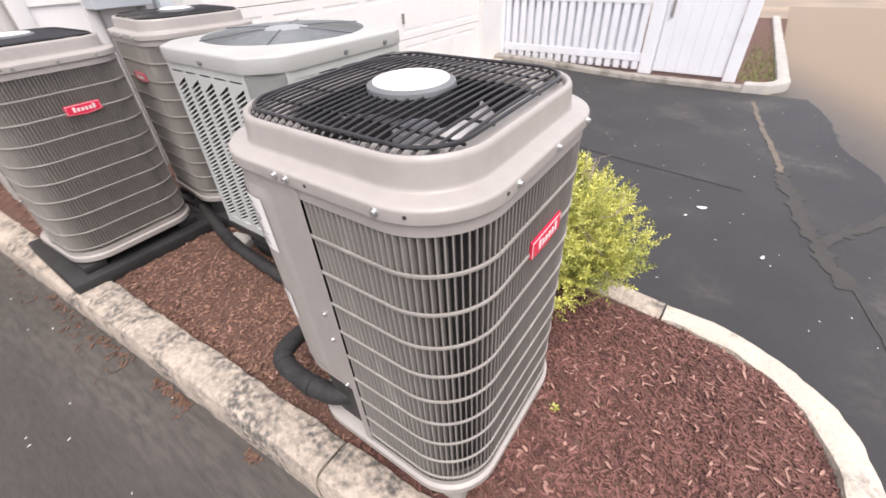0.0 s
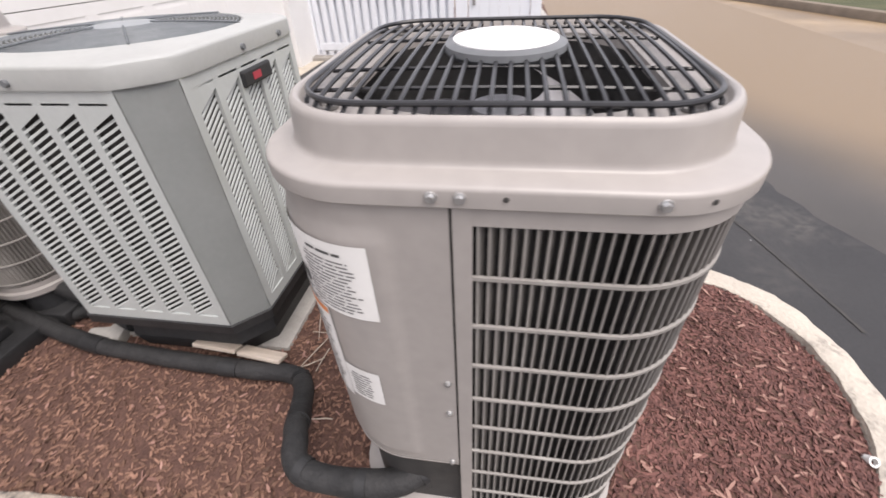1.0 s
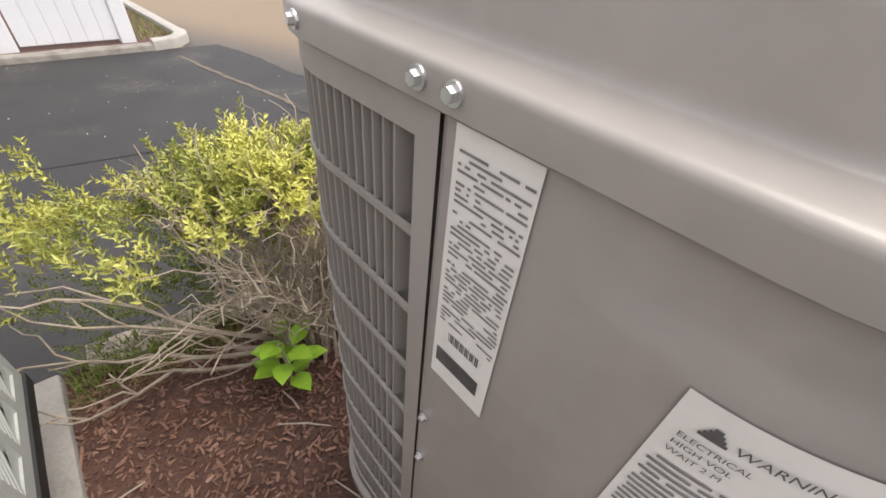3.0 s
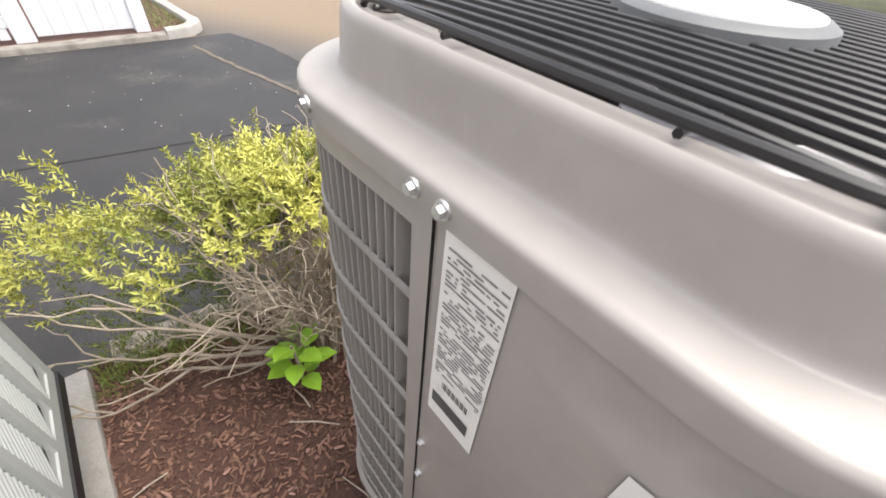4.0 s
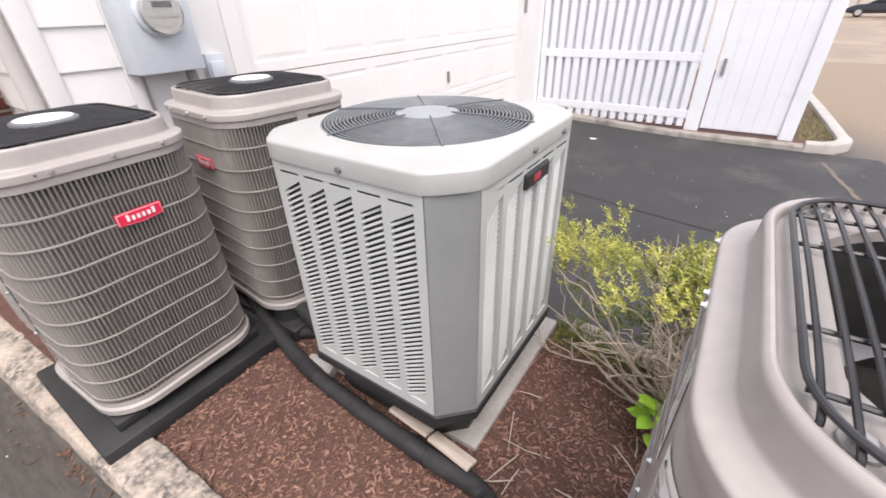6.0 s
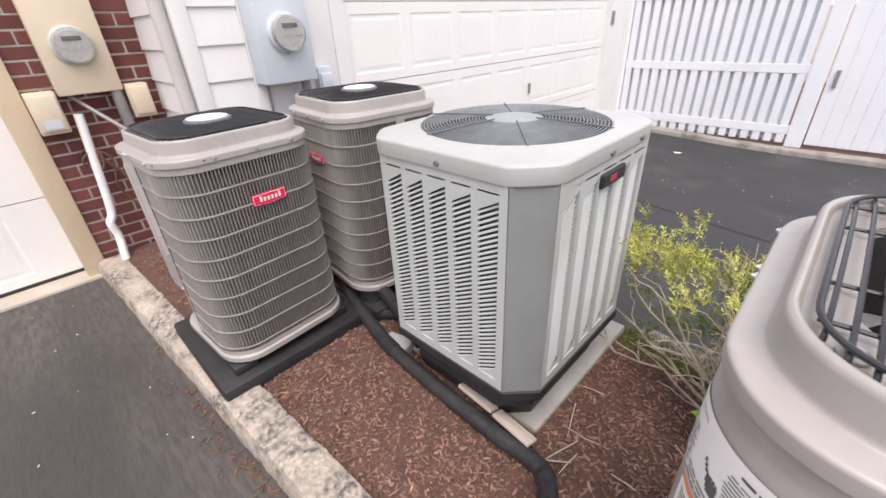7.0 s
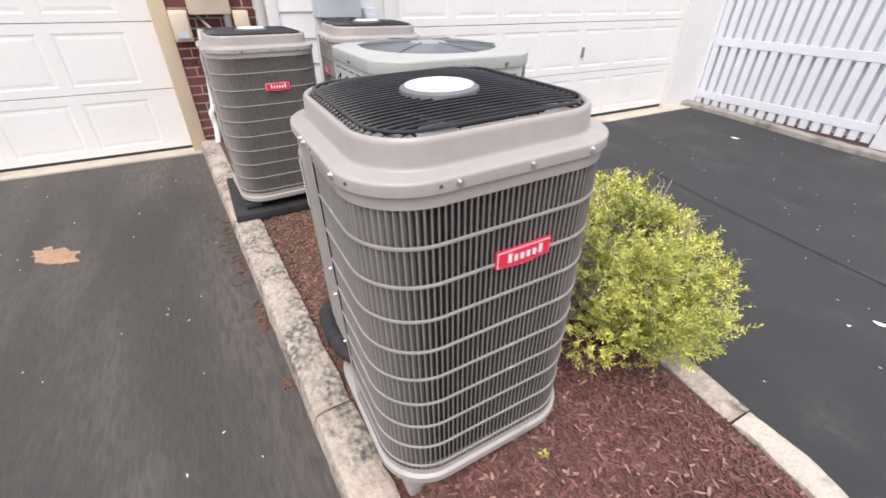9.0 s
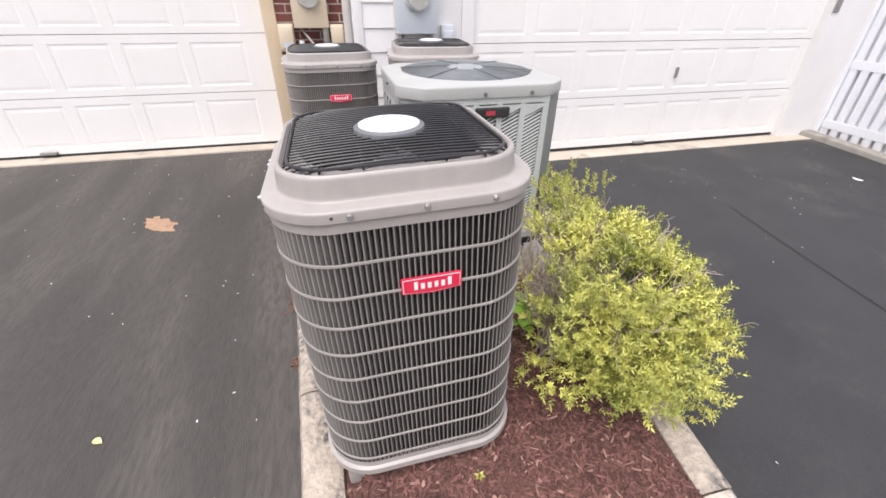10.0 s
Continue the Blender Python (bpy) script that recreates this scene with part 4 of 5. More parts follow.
wall("wall_north", (-3.75, -3.44, 1.86, 1.975, 0.0, 3.2), SIDING, "white painted trim beside the garage door")
wall("wall_lintel", (-3.75, -3.44, 1.975, 6.06, 2.27, 3.2), SIDING, "white wall over the garage door")
wall("wall_corner", (-3.75, -3.40, 6.06, 6.80, 0.0, 3.2), SIDING, "white end post of the garage front")
wall("wall_meter", (-3.75, -3.46, 0.93, 1.86, 0.0, 3.2), SIDING, "white wall behind the electric meter")
wall("wall_return", (-4.45, -3.50, 0.93, 1.2, 0.0, 3.2), SIDING, "white wall return between the two garages")
wall("wall_brick", (-4.6, -4.325, 0.205, 0.93, 0.0, 3.2), MORTAR, "mortar core of the narrow brick pier")
wall("wall_south", (-4.75, -4.40, -9.0, -4.9, 0.0, 3.2), SIDING, "white wall past the garage door")
wall("wall_south_lintel", (-4.75, -4.40, -4.9, 0.09, 2.33, 3.2), SIDING, "white wall over the other garage door")
wall("wall_back", (-9.0, -8.8, -9.0, 9.0, 0.0, 3.2), SIDING, "plain rear wall of the garages")
wall("wall_north_far", (-9.0, -3.75, 6.6, 6.8, 0.0, 3.2), SIDING, "plain side wall of the garage")
tagged(mesh_object("ceiling", boxed(-9.0, -4.25, -9.0, 0.925, 3.2, 3.32), SIDING), "white underside of the garage roof", "ceiling", kind="structure")
tagged(mesh_object("ceiling", boxed(-9.0, -3.3, 0.93, 6.9, 3.2, 3.32), SIDING), "white underside of the nearer garage roof", "ceiling", kind="structure")


def siding_run(parent, along_x, fixed, a, b, z0, z1):
    """Lapped boards on a wall."""
    z = z0
    while z < z1:
        bm = bmesh.new()
        h = 0.189
        if along_x:
            pts = ((fixed, z), (fixed - 0.016, z), (fixed - 0.004, z + h), (fixed, z + h))
            lo = [bm.verts.new((a, u, w)) for u, w in pts]
            hi = [bm.verts.new((b, u, w)) for u, w in pts]
        else:
            pts = ((fixed, z), (fixed + 0.016, z), (fixed + 0.004, z + h), (fixed, z + h))
            lo = [bm.verts.new((u, a, w)) for u, w in pts]
            hi = [bm.verts.new((u, b, w)) for u, w in pts]
        for k in range(4):
            bm.faces.new((lo[k], lo[(k + 1) % 4], hi[(k + 1) % 4], hi[k]))
        bm.faces.new(lo)
        bm.faces.new(hi[::-1])
        bmesh.ops.recalc_face_normals(bm, faces=bm.faces[:])
        part("siding_board", bm, SIDING, parent)
        z += h


siding_run(bpy.data.objects["wall_return"], True, 0.93, -4.32, -3.47, 0.188, 2.6)
siding_run(bpy.data.objects["wall_meter"], False, -3.46, 0.985, 1.25, 0.204, 2.6)
tagged(mesh_object("trim_board", boxed(-3.46, -3.442, 1.252, 1.858, 0.2, 3.2, bevel=0.004), SIDING, True), "flat white mounting board behind the meter", "trim", kind="structure")
tagged(mesh_object("corner_board", boxed(-3.50, -3.435, 0.90, 0.985, 0.1, 3.2, bevel=0.006), SIDING, True), "white corner board of the siding", "trim", kind="structure")
tagged(mesh_object("downspout", tube(bmesh.new(), [(-3.50, 0.862, 0.12), (-3.50, 0.862, 3.2)], 0.036, 14), GREY_DOWN, True), "pale grey round downspout beside the siding corner", "downspout", kind="structure")


def garage_door(name, x, y0, y1, z0, sec, first, pitch, wide, cols, label):
    """Sectional door: four leaves, each a flat frame round a row of sunk panels with a raised field."""
    root = thing(name, Matrix(), label, "garage door", kind="structure")
    for k in range(4):
        z = z0 + k * sec
        lo, hi = z + 0.068, z + sec - 0.078
        bm = boxed(x - 0.05, x - 0.008, y0, y1, z + 0.003, z + sec - 0.003)
        box(bm, x - 0.008, x, y0, y1, z + 0.003, lo)
        box(bm, x - 0.008, x, y0, y1, hi, z + sec - 0.003)
        edges = [y0] + [v for c in range(cols) for v in (first + c * pitch, first + c * pitch + wide)] + [y1]
        for a, b in zip(edges[::2], edges[1::2]):
            box(bm, x - 0.008, x, a, b, lo, hi)
        leaf = part("door_section", bm, DOOR, root)
        for c in range(cols):
            a, b = first + c * pitch, first + c * pitch + wide
            bm = bmesh.new()
            rings = []
            for inset, dx in ((0.0, -0.0003), (0.008, -0.0032), (0.018, -0.0038), (0.024, -0.0038), (0.046, -0.0016)):
                rings.append([bm.verts.new((x + dx, yy, zz)) for yy, zz in ((a + inset, lo + inset), (b - inset, lo + inset), (b - inset, hi - inset), (a + inset, hi - inset))])
            for q, w in zip(rings, rings[1:]):
                for i in range(4):
                    bm.faces.new((q[i], q[(i + 1) % 4], w[(i + 1) % 4], w[i]))
            bm.faces.new(rings[-1])
            part("pressed_panel", bm, DOOR, leaf)
    part("weather_strip", boxed(x - 0.04, x + 0.004, y0, y1, z0 - 0.022, z0 + 0.003), BLACK, root)
    return root


right_door = garage_door("door_1", -3.475, 1.975, 6.06, 0.127, 0.5375, 2.030, 0.5745, 0.475, 7, "white sunk-panel garage door, closed")
left_door = garage_door("door_2", -4.45, -4.9, 0.09, 0.125, 0.555, -4.87, 0.602, 0.505, 8, "white sunk-panel garage door beside the brick pier, closed")
lock = part("lock", boxed(-3.474, -3.455, 4.318, 4.352, 0.835, 0.945, bevel=0.006), GREY_PIPE, right_door, "grey keyhole plate")
part("handle", boxed(-3.474, -3.44, 4.00, 4.15, 0.128, 0.152, bevel=0.006), GREY_PIPE, right_door, "small grey lift handle")
part("handle", boxed(-4.449, -4.41, -2.33, -2.18, 0.132, 0.160, bevel=0.006), GREY_PIPE, left_door, "small grey lift handle")
tagged(mesh_object("door_trim", boxed(-4.45, -4.30, 0.09, 0.215, 0.0, 3.2, bevel=0.005), TAN, True), "tan painted timber door casing beside the brick", "trim", kind="structure")
tagged(mesh_object("apron", boxed(-3.60, -3.235, 1.98, 6.62, -0.05, 0.094, bevel=0.008), APRON, True), "tan concrete threshold under the garage door", "threshold", kind="structure")
tagged(mesh_object("apron", boxed(-4.60, -4.26, -9.0, 0.21, -0.05, 0.103, bevel=0.008), APRON, True), "tan concrete threshold under the garage door", "threshold", kind="structure")

# meters and boxes
def meter_box(m, mat, w, h, d, label, low):
    """A flat metal box with a round glass meter in its upper part; local y runs along the wall, x away from it."""
    root = thing("electric_meter", m, label, "electric meter", "meters")
    part("box", boxed(0, d, -w / 2, w / 2, 0, h, bevel=0.008), mat, root, "", True)
    mm = Matrix.Translation((d, 0, low)) @ Matrix.Rotation(radians(90), 4, "Y")
    part("collar", lathe(bmesh.new(), ((0.108, -0.004), (0.108, 0.018), (0.098, 0.026), (0.09, 0.026)), 36, mm), GREY_BOX if mat is GREY_BOX else GLASS_FACE, root, "", True)
    part("dial_face", lathe(bmesh.new(), ((0.088, 0.02), (0.088, 0.055), (0.08, 0.062), (0.001, 0.062)), 36, mm), GLASS_FACE, root, "pale meter face", True)
    part("display", boxed(d + 0.061, d + 0.065, -0.045, 0.045, low + 0.025, low + 0.048), INK, root)
    for y, z in ((-0.05, -0.01), (-0.02, -0.015), (0.05, -0.01), (0.02, -0.012), (0.0, -0.05)):
        part("mark", boxed(d + 0.061, d + 0.064, y - 0.009, y + 0.009, low + z - 0.006, low + z + 0.006), GREY_INK, root)
    dome = part("glass", lathe(bmesh.new(), ((0.093, 0.02), (0.093, 0.075), (0.085, 0.088), (0.06, 0.094), (0.001, 0.096)), 36, mm), CLEAR, root, "clear glass cover", True)
    dome.visible_shadow = False
    return root


meter_box(pose(-4.325, 0.545, 1.29), TAN_BOX, 0.335, 0.62, 0.11, "tan meter box with a round meter on the brick pier", 0.27)
meter_box(pose(-3.442, 1.425, 1.30), GREY_BOX, 0.335, 0.62, 0.17, "blue-grey meter box with a round meter on the white wall", 0.27)
for y0, y1, z0, z1, lid in ((0.220, 0.365, 1.085, 1.325, True), (0.722, 0.850, 1.11, 1.32, False)):
    root = thing("disconnect_box", Matrix(), "tan electric disconnect box on the brick pier", "electric box", "disconnect boxes")
    part("box", boxed(-4.32, -4.21, y0, y1, z0, z1, bevel=0.008), TAN_BOX, root, "", True)
    part("lid", boxed(-4.21, -4.185, y0 + 0.008, y1 - 0.008, z0 + 0.02, z1 - 0.015, bevel=0.01), TAN_BOX, root, "", True)
    if lid:
        part("notice", boxed(-4.186, -4.182, y0 + 0.03, y1 - 0.03, z0 + 0.035, z0 + 0.085), GREY_BOX, root, "pale blue notice")
root = thing("outlet_box", Matrix(), "small grey outlet box on the white wall", "outlet box")
part("box", boxed(-3.442, -3.38, 1.66, 1.77, 1.20, 1.36, bevel=0.008), GREY_BOX, root, "", True)
part("flap", boxed(-3.38, -3.365, 1.67, 1.76, 1.215, 1.32, bevel=0.006), GREY_BOX, root, "", True)
for pts, r, mat, name, label in (
    ([(-4.24, 0.43, 1.18), (-4.23, 0.405, 0.9), (-4.22, 0.37, 0.55), (-4.20, 0.335, 0.47), (-4.20, 0.345, 0.36), (-4.16, 0.325, 0.20)], 0.026, PVC, "drain_pipe", "white plastic drain pipe on the brick pier"),
    ([(-4.30, 0.42, 1.30), (-4.20, 0.52, 1.18), (-3.9, 0.66, 1.02), (-3.3, 0.70, 0.98), (-2.90, 0.70, 0.98)], 0.013, GREY_PIPE, "conduit", "grey flexible conduit from the meter to the condenser"),
    ([(-4.26, 0.675, 1.30), (-4.26, 0.675, 1.02)], 0.035, GREY_PIPE, "conduit", "short grey conduit under the meter box"),
    ([(-4.30, 0.36, 0.93), (-4.24, 0.39, 0.96), (-4.22, 0.45, 0.92), (-4.22, 0.43, 0.83), (-4.24, 0.37, 0.84), (-4.23, 0.40, 0.93), (-4.22, 0.50, 0.82), (-4.20, 0.56, 0.70), (-4.05, 0.62, 0.58), (-3.4, 0.62, 0.42), (-2.9, 0.62, 0.42)], 0.009, CABLE, "cable", "thin reddish-brown cable looped on the brick pier"),
    ([(-4.31, 0.40, 0.88), (-4.24, 0.36, 0.86), (-4.22, 0.35, 0.91), (-4.23, 0.42, 0.95), (-4.22, 0.50, 0.88), (-4.23, 0.47, 0.72), (-4.25, 0.50, 0.60), (-4.22, 0.56, 0.50), (-4.0, 0.60, 0.36)], 0.007, CABLE, "cable", "second thin brown cable hanging down the bricks"),
    ([(-4.24, 0.60, 0.72), (-4.10, 0.61, 0.52), (-3.6, 0.63, 0.36), (-2.95, 0.64, 0.40)], 0.02, FOAM, "refrigerant_line", "black insulated line from the pier to the condenser"),
    ([(-3.43, 1.32, 1.32), (-3.43, 1.32, 0.15)], 0.008, GREY_PIPE, "conduit", "thin grey conduit below the meter"),
    ([(-3.37, 1.55, 1.32), (-3.37, 1.55, 1.20), (-3.43, 1.55, 1.12)], 0.03, GREY_PIPE, "conduit", "thick grey conduit elbow below the meter"),
):
    ob = mesh_object(name, tube(bmesh.new(), spline(pts, 6) if len(pts) > 2 else pts, r, 12), mat, True)
    tagged(ob, label, name.replace("_", " "))

# insulated lines across the bed
for pts, r, label in (
    ([(-2.66, 1.15, 0.33), (-2.50, 1.09, 0.29), (-2.2, 1.01, 0.262), (-1.92, 0.955, 0.258), (-1.565, 0.925, 0.262), (-1.30, 0.915, 0.262), (-1.13, 0.91, 0.268), (-1.065, 0.86, 0.29), (-1.00, 0.74, 0.36), (-0.945, 0.62, 0.43), (-0.90, 0.545, 0.445), (-0.83, 0.525, 0.44), (-0.74, 0.522, 0.445), (-0.66, 0.530, 0.455), (-0.60, 0.560, 0.465), (-0.57, 0.64, 0.47), (-0.56, 0.72, 0.47)], 0.032, "thick black foam-covered line set winding over the mulch"),
    ([(-2.75, 1.12, 0.30), (-2.50, 1.13, 0.36), (-2.30, 1.16, 0.36), (-2.05, 1.12, 0.30), (-1.85, 1.05, 0.29)], 0.034, "black foam-covered line between the units"),
    ([(-2.60, 1.02, 0.26), (-2.30, 1.06, 0.245), (-2.15, 1.14, 0.25), (-2.02, 1.20, 0.30)], 0.03, "black foam-covered line on the mulch"),
):
    path = spline(pts, 7)
    root = thing("line_set", Matrix(), label, "pipe", "insulated lines")
    part("foam_sleeve", tube(bmesh.new(), [p + 0.004 * Vector((noise.noise(p * 14), noise.noise(p * 14 + Vector((5, 0, 0))), 0)) for p in path], lambda t: r * (1 + 0.06 * noise.noise((t * 22, r, 0))), 14), FOAM, root, "", True)
    for k in range(6, len(path) - 4, 13):
        part("tape_band", tube(bmesh.new(), path[k:k + 3], r * 1.07, 14), BLACK, root, "shiny black tape", True)
tagged(mesh_object("copper_stub", tube(bmesh.new(), [(-0.56, 0.575, 0.515), (-0.50, 0.555, 0.52), (-0.45, 0.56, 0.52)], 0.010, 10), COPPER, True), "bare copper pipe stub under the corner cover", "pipe")

# boards beside the wide unit
for a, b, z in (((-1.53, 0.985), (-1.355, 0.972), 0.300), ((-1.345, 0.968), (-1.175, 0.948), 0.297)):
    d = Vector((b[0] - a[0], b[1] - a[1], 0))
    m = Matrix.Translation(((a[0] + b[0]) / 2, (a[1] + b[1]) / 2, z)) @ Matrix.Rotation(math.atan2(d.y, d.x), 4, "Z") @ Matrix.Rotation(radians(-18), 4, "X")
    bm = boxed(-d.length / 2, d.length / 2, -0.026, 0.026, -0.008, 0.008, bevel=0.003)
    ob = tagged(mesh_object("board", bm, WOOD, True), "weathered pale board leaning by the black pipe", "board", "loose boards")
    ob.matrix_world = m

# ---- fence ----
fence = thing("fence", pose(0, 0, 0), "white vinyl picket fence with two rails between posts", "fence")
FY = 6.71
for k in range(17):
    x = -3.36 + k * 0.1255
    part("picket", boxed(x + 0.008, x + 0.090, FY - 0.012, FY + 0.008, 0.085, 2.0, bevel=0.003), FENCE, fence)
for z0, z1 in ((0.19, 0.29), (0.88, 0.98), (1.72, 1.82)):
    part("rail", boxed(-3.36, -1.235, FY - 0.016, FY + 0.045, z0, z1, bevel=0.003), FENCE, fence)
for k in range(17):
    x = -3.40 + k * 0.1255
    part("back_picket", boxed(x - 0.02, x + 0.085, FY + 0.050, FY + 0.066, 0.10, 1.95), FENCE, fence)
for x0, x1 in ((-3.48, -3.365), (-1.240, -1.075), (-0.205, -0.062)):
    part("post", boxed(x0, x1, FY - 0.03, FY + 0.11, -0.03, 2.05, bevel=0.008), FENCE, fence, "square white post")
gate = thing("gate", pose(0, 0, 0), "white solid-board gate, closed", "gate")
for k in range(6):
    x = -1.055 + k * 0.1405
    part("board", boxed(x, x + 0.1390, FY - 0.004, FY + 0.018, 0.09, 2.0, bevel=0.004), FENCE, gate)
part("latch", boxed(-1.0, -0.965, FY - 0.03, FY - 0.004, 0.74, 0.93, bevel=0.006), GREY_PIPE, gate, "grey steel latch")
tagged(mesh_object("hinge_plate", boxed(-3.40, -3.388, 6.085, 6.165, 1.46, 1.62, bevel=0.004), GREY_PIPE, True), "small grey metal plate on the white post", "plate")
fkerb = [((x, 6.44), (x, 6.60)) for x in steps(-3.40, 0.05, 0.08)]
bm = kerb_run(bmesh.new(), fkerb, lambda x, y: ground_z(x, y) - 0.09, seed=20)
tagged(mesh_object("kerb", bm, KERB_GREY, True), "low grey concrete kerb along the fence", "kerb", "kerb stones", "structure")
turn = [((0.05 + 0.46 * math.sin(a), 6.44 + 0.46 - 0.46 * math.cos(a)), (0.05 + 0.31 * math.sin(a), 6.44 + 0.46 - 0.31 * math.cos(a))) for a in [radians(d) for d in range(0, 91, 6)]]
turn += [((0.51 - 0.05 * (y - 7), y), (0.36 - 0.05 * (y - 7), y)) for y in steps(7.1, 13.0, 0.3)]
bm = kerb_run(bmesh.new(), turn, lambda x, y: ground_z(x, y) - 0.05, seed=21)
tagged(mesh_object("kerb", bm, CONCRETE, True), "pale concrete kerb turning round the bed by the gate", "kerb", "kerb stones", "structure")
tagged(mesh_object("bed_by_gate", boxed(-3.7, 0.36, 6.59, 13.0, -0.1, 0.05), SOIL), "dark mulch bed beside the white gate", "mulch bed", kind="stuff")


# ---- bricks of the pier ----
brick = boxed(0, 0.016, 0, 0.192, 0, 0.066, bevel=0.003)
brick_me = bpy.data.meshes.new("brick")
brick.to_mesh(brick_me)
brick.free()
brick_me.materials.append(BRICK)
pier = bpy.data.objects["wall_brick"]
brng = random.Random(4)
for row in range(33):
    z = 0.08 + row * 0.079
    y = 0.217 - (0.1025 if row % 2 else 0.0)
    while y < 0.915:
        a, b = max(y, 0.218), min(y + 0.195, 0.926)
        if b - a > 0.03:
            shared("brick", brick_me, pier, Matrix.Translation((-4.336 + brng.uniform(-0.0015, 0.0015), a, z)) @ Matrix.Diagonal((1, (b - a) / 0.195, 1, 1)))
        y += 0.205

# ---- mulch chips, dry leaves, grit ----
def chips(name, count, region, mat, label, category, length, width, seed, lift=0.004, tilt=0.35, thick=0.0025):
    rng = np.random.default_rng(seed)
    verts, faces = [], []
    made = 0
    while made < count:
        x, y, z = region(rng)
        if x is None:
            continue
        made += 1
        ln, wd, th = rng.uniform(*length) / 2, rng.uniform(*width) / 2, thick * rng.uniform(0.6, 1.4)
        m = Matrix.Translation((x, y, z + lift * rng.uniform(0.3, 1.6))) @ Euler((rng.normal(0, tilt), rng.normal(0, tilt * 0.6), rng.uniform(0, 6.283))).to_matrix().to_4x4()
        bend = rng.uniform(-0.1, 0.1) * ln
        base = len(verts)
        for u, v, w in ((-1, -0.7, -1), (0, -1, -1), (1, -0.5, -1), (1, 0.5, -1), (0, 1, -1), (-1, 0.7, -1), (-1, -0.7, 1), (0, -1, 1), (1, -0.5, 1), (1, 0.5, 1), (0, 1, 1), (-1, 0.7, 1)):
            verts.append(m @ Vector((u * ln, v * wd + bend * u * u, w * th / 2)))
        faces += [(base + 6, base + 7, base + 10, base + 11), (base + 7, base + 8, base + 9, base + 10)]
        for k in range(6):
            q = (k + 1) % 6
            faces.append((base + k, base + q, base + 6 + q, base + 6 + k))
    ob = from_lists(name, verts, faces, mat)
    return tagged(ob, label, category, kind="stuff")


def in_bed(x, y):
    if x > BED_C[0]:
        u = (x - BED_C[0]) / BED_A
        return u < 1 and abs(y - BED_C[1]) < (BED_B if y < BED_C[1] else BED_N) * (1 - u ** 2.3) ** (1 / 2.3)
    return south_inner(x) < y < north_inner(x)


def bed_spot(x0, x1):
    def pick(rng):
        x, y = rng.uniform(x0, x1), rng.uniform(0.4, 1.9)
        return (x, y, mulch_z(x, y)) if in_bed(x, y) else (None, 0, 0)
    return pick


chips("mulch_chips", 15000, bed_spot(-0.62, 0.70), CHIP, "shredded red-brown bark chips", "mulch", (0.008, 0.034), (0.003, 0.010), 21)
chips("mulch_chips", 11000, bed_spot(-2.4, -0.55), CHIP_OLD, "faded brown bark chips and needles", "mulch", (0.006, 0.026), (0.003, 0.009), 22)
chips("mulch_chips", 2500, bed_spot(-4.2, -2.4), CHIP_OLD, "faded brown bark chips behind the units", "mulch", (0.012, 0.04), (0.003, 0.009), 23)


PALE_CHIP = material("pale_mulch_chip", (0.18, 0.09, 0.072), (0.42, 0.25, 0.20), 0.8, 10, fine=150, fine_mix=0.3, island=0.6, bump=0.3, bump_scale=300)
chips("mulch_chips", 520, bed_spot(-0.62, 0.70), PALE_CHIP, "scattered paler pinkish bark chips", "mulch", (0.012, 0.038), (0.004, 0.011), 24, 0.008, 0.3)
chips("mulch_chips", 330, bed_spot(-2.4, -0.55), PALE_CHIP, "scattered paler bark chips by the units", "mulch", (0.010, 0.042), (0.004, 0.011), 25, 0.007, 0.3)


def kerb_foot(rng):
    x = -0.9 - abs(rng.normal(0, 0.9))
    y = south_outer(x) - 0.015 - abs(rng.normal(0, 0.06)) * (0.3 + 0.7 * (noise.noise((x * 3, 0, 0)) > 0))
    return (x, y, ground_z(x, y)) if x > -3.4 and noise.noise((x * 2.2, 0, 3)) > -0.1 else (None, 0, 0)


def kerb_inside(rng):
    x = rng.uniform(-2.25, -0.8)
    y = south_inner(x) + abs(rng.normal(0, 0.05))
    return x, y, mulch_z(x, y)


def lot_spot(rng):
    x, y = rng.uniform(-4.2, 1.0), rng.uniform(-3.0, 6.3)
    return (x, y, ground_z(x, y)) if y < 0.3 or y > 2.1 else (None, 0, 0)


chips("dry_leaves", 300, kerb_foot, LITTER, "rusty dry leaves and needles along the kerb's foot", "leaf litter", (0.008, 0.034), (0.003, 0.012), 31, 0.004, 0.3, 0.001)
chips("dry_leaves", 160, kerb_inside, LITTER, "curled dry leaves lying on the mulch", "leaf litter", (0.010, 0.040), (0.004, 0.014), 32, 0.010, 0.4, 0.001)
chips("grit", 260, lot_spot, PALE, "pale specks of grit scattered on the asphalt", "grit", (0.004, 0.014), (0.003, 0.007), 33, 0.002, 0.1, 0.001)


def twig_spot(rng):
    x, y = rng.uniform(-1.15, -0.72), rng.uniform(0.75, 1.45)
    return x, y, mulch_z(x, y)


chips("twigs", 11, twig_spot, WOOD, "pale dry twigs on the mulch", "twigs", (0.06, 0.17), (0.003, 0.005), 34, 0.012, 0.08, 0.003)

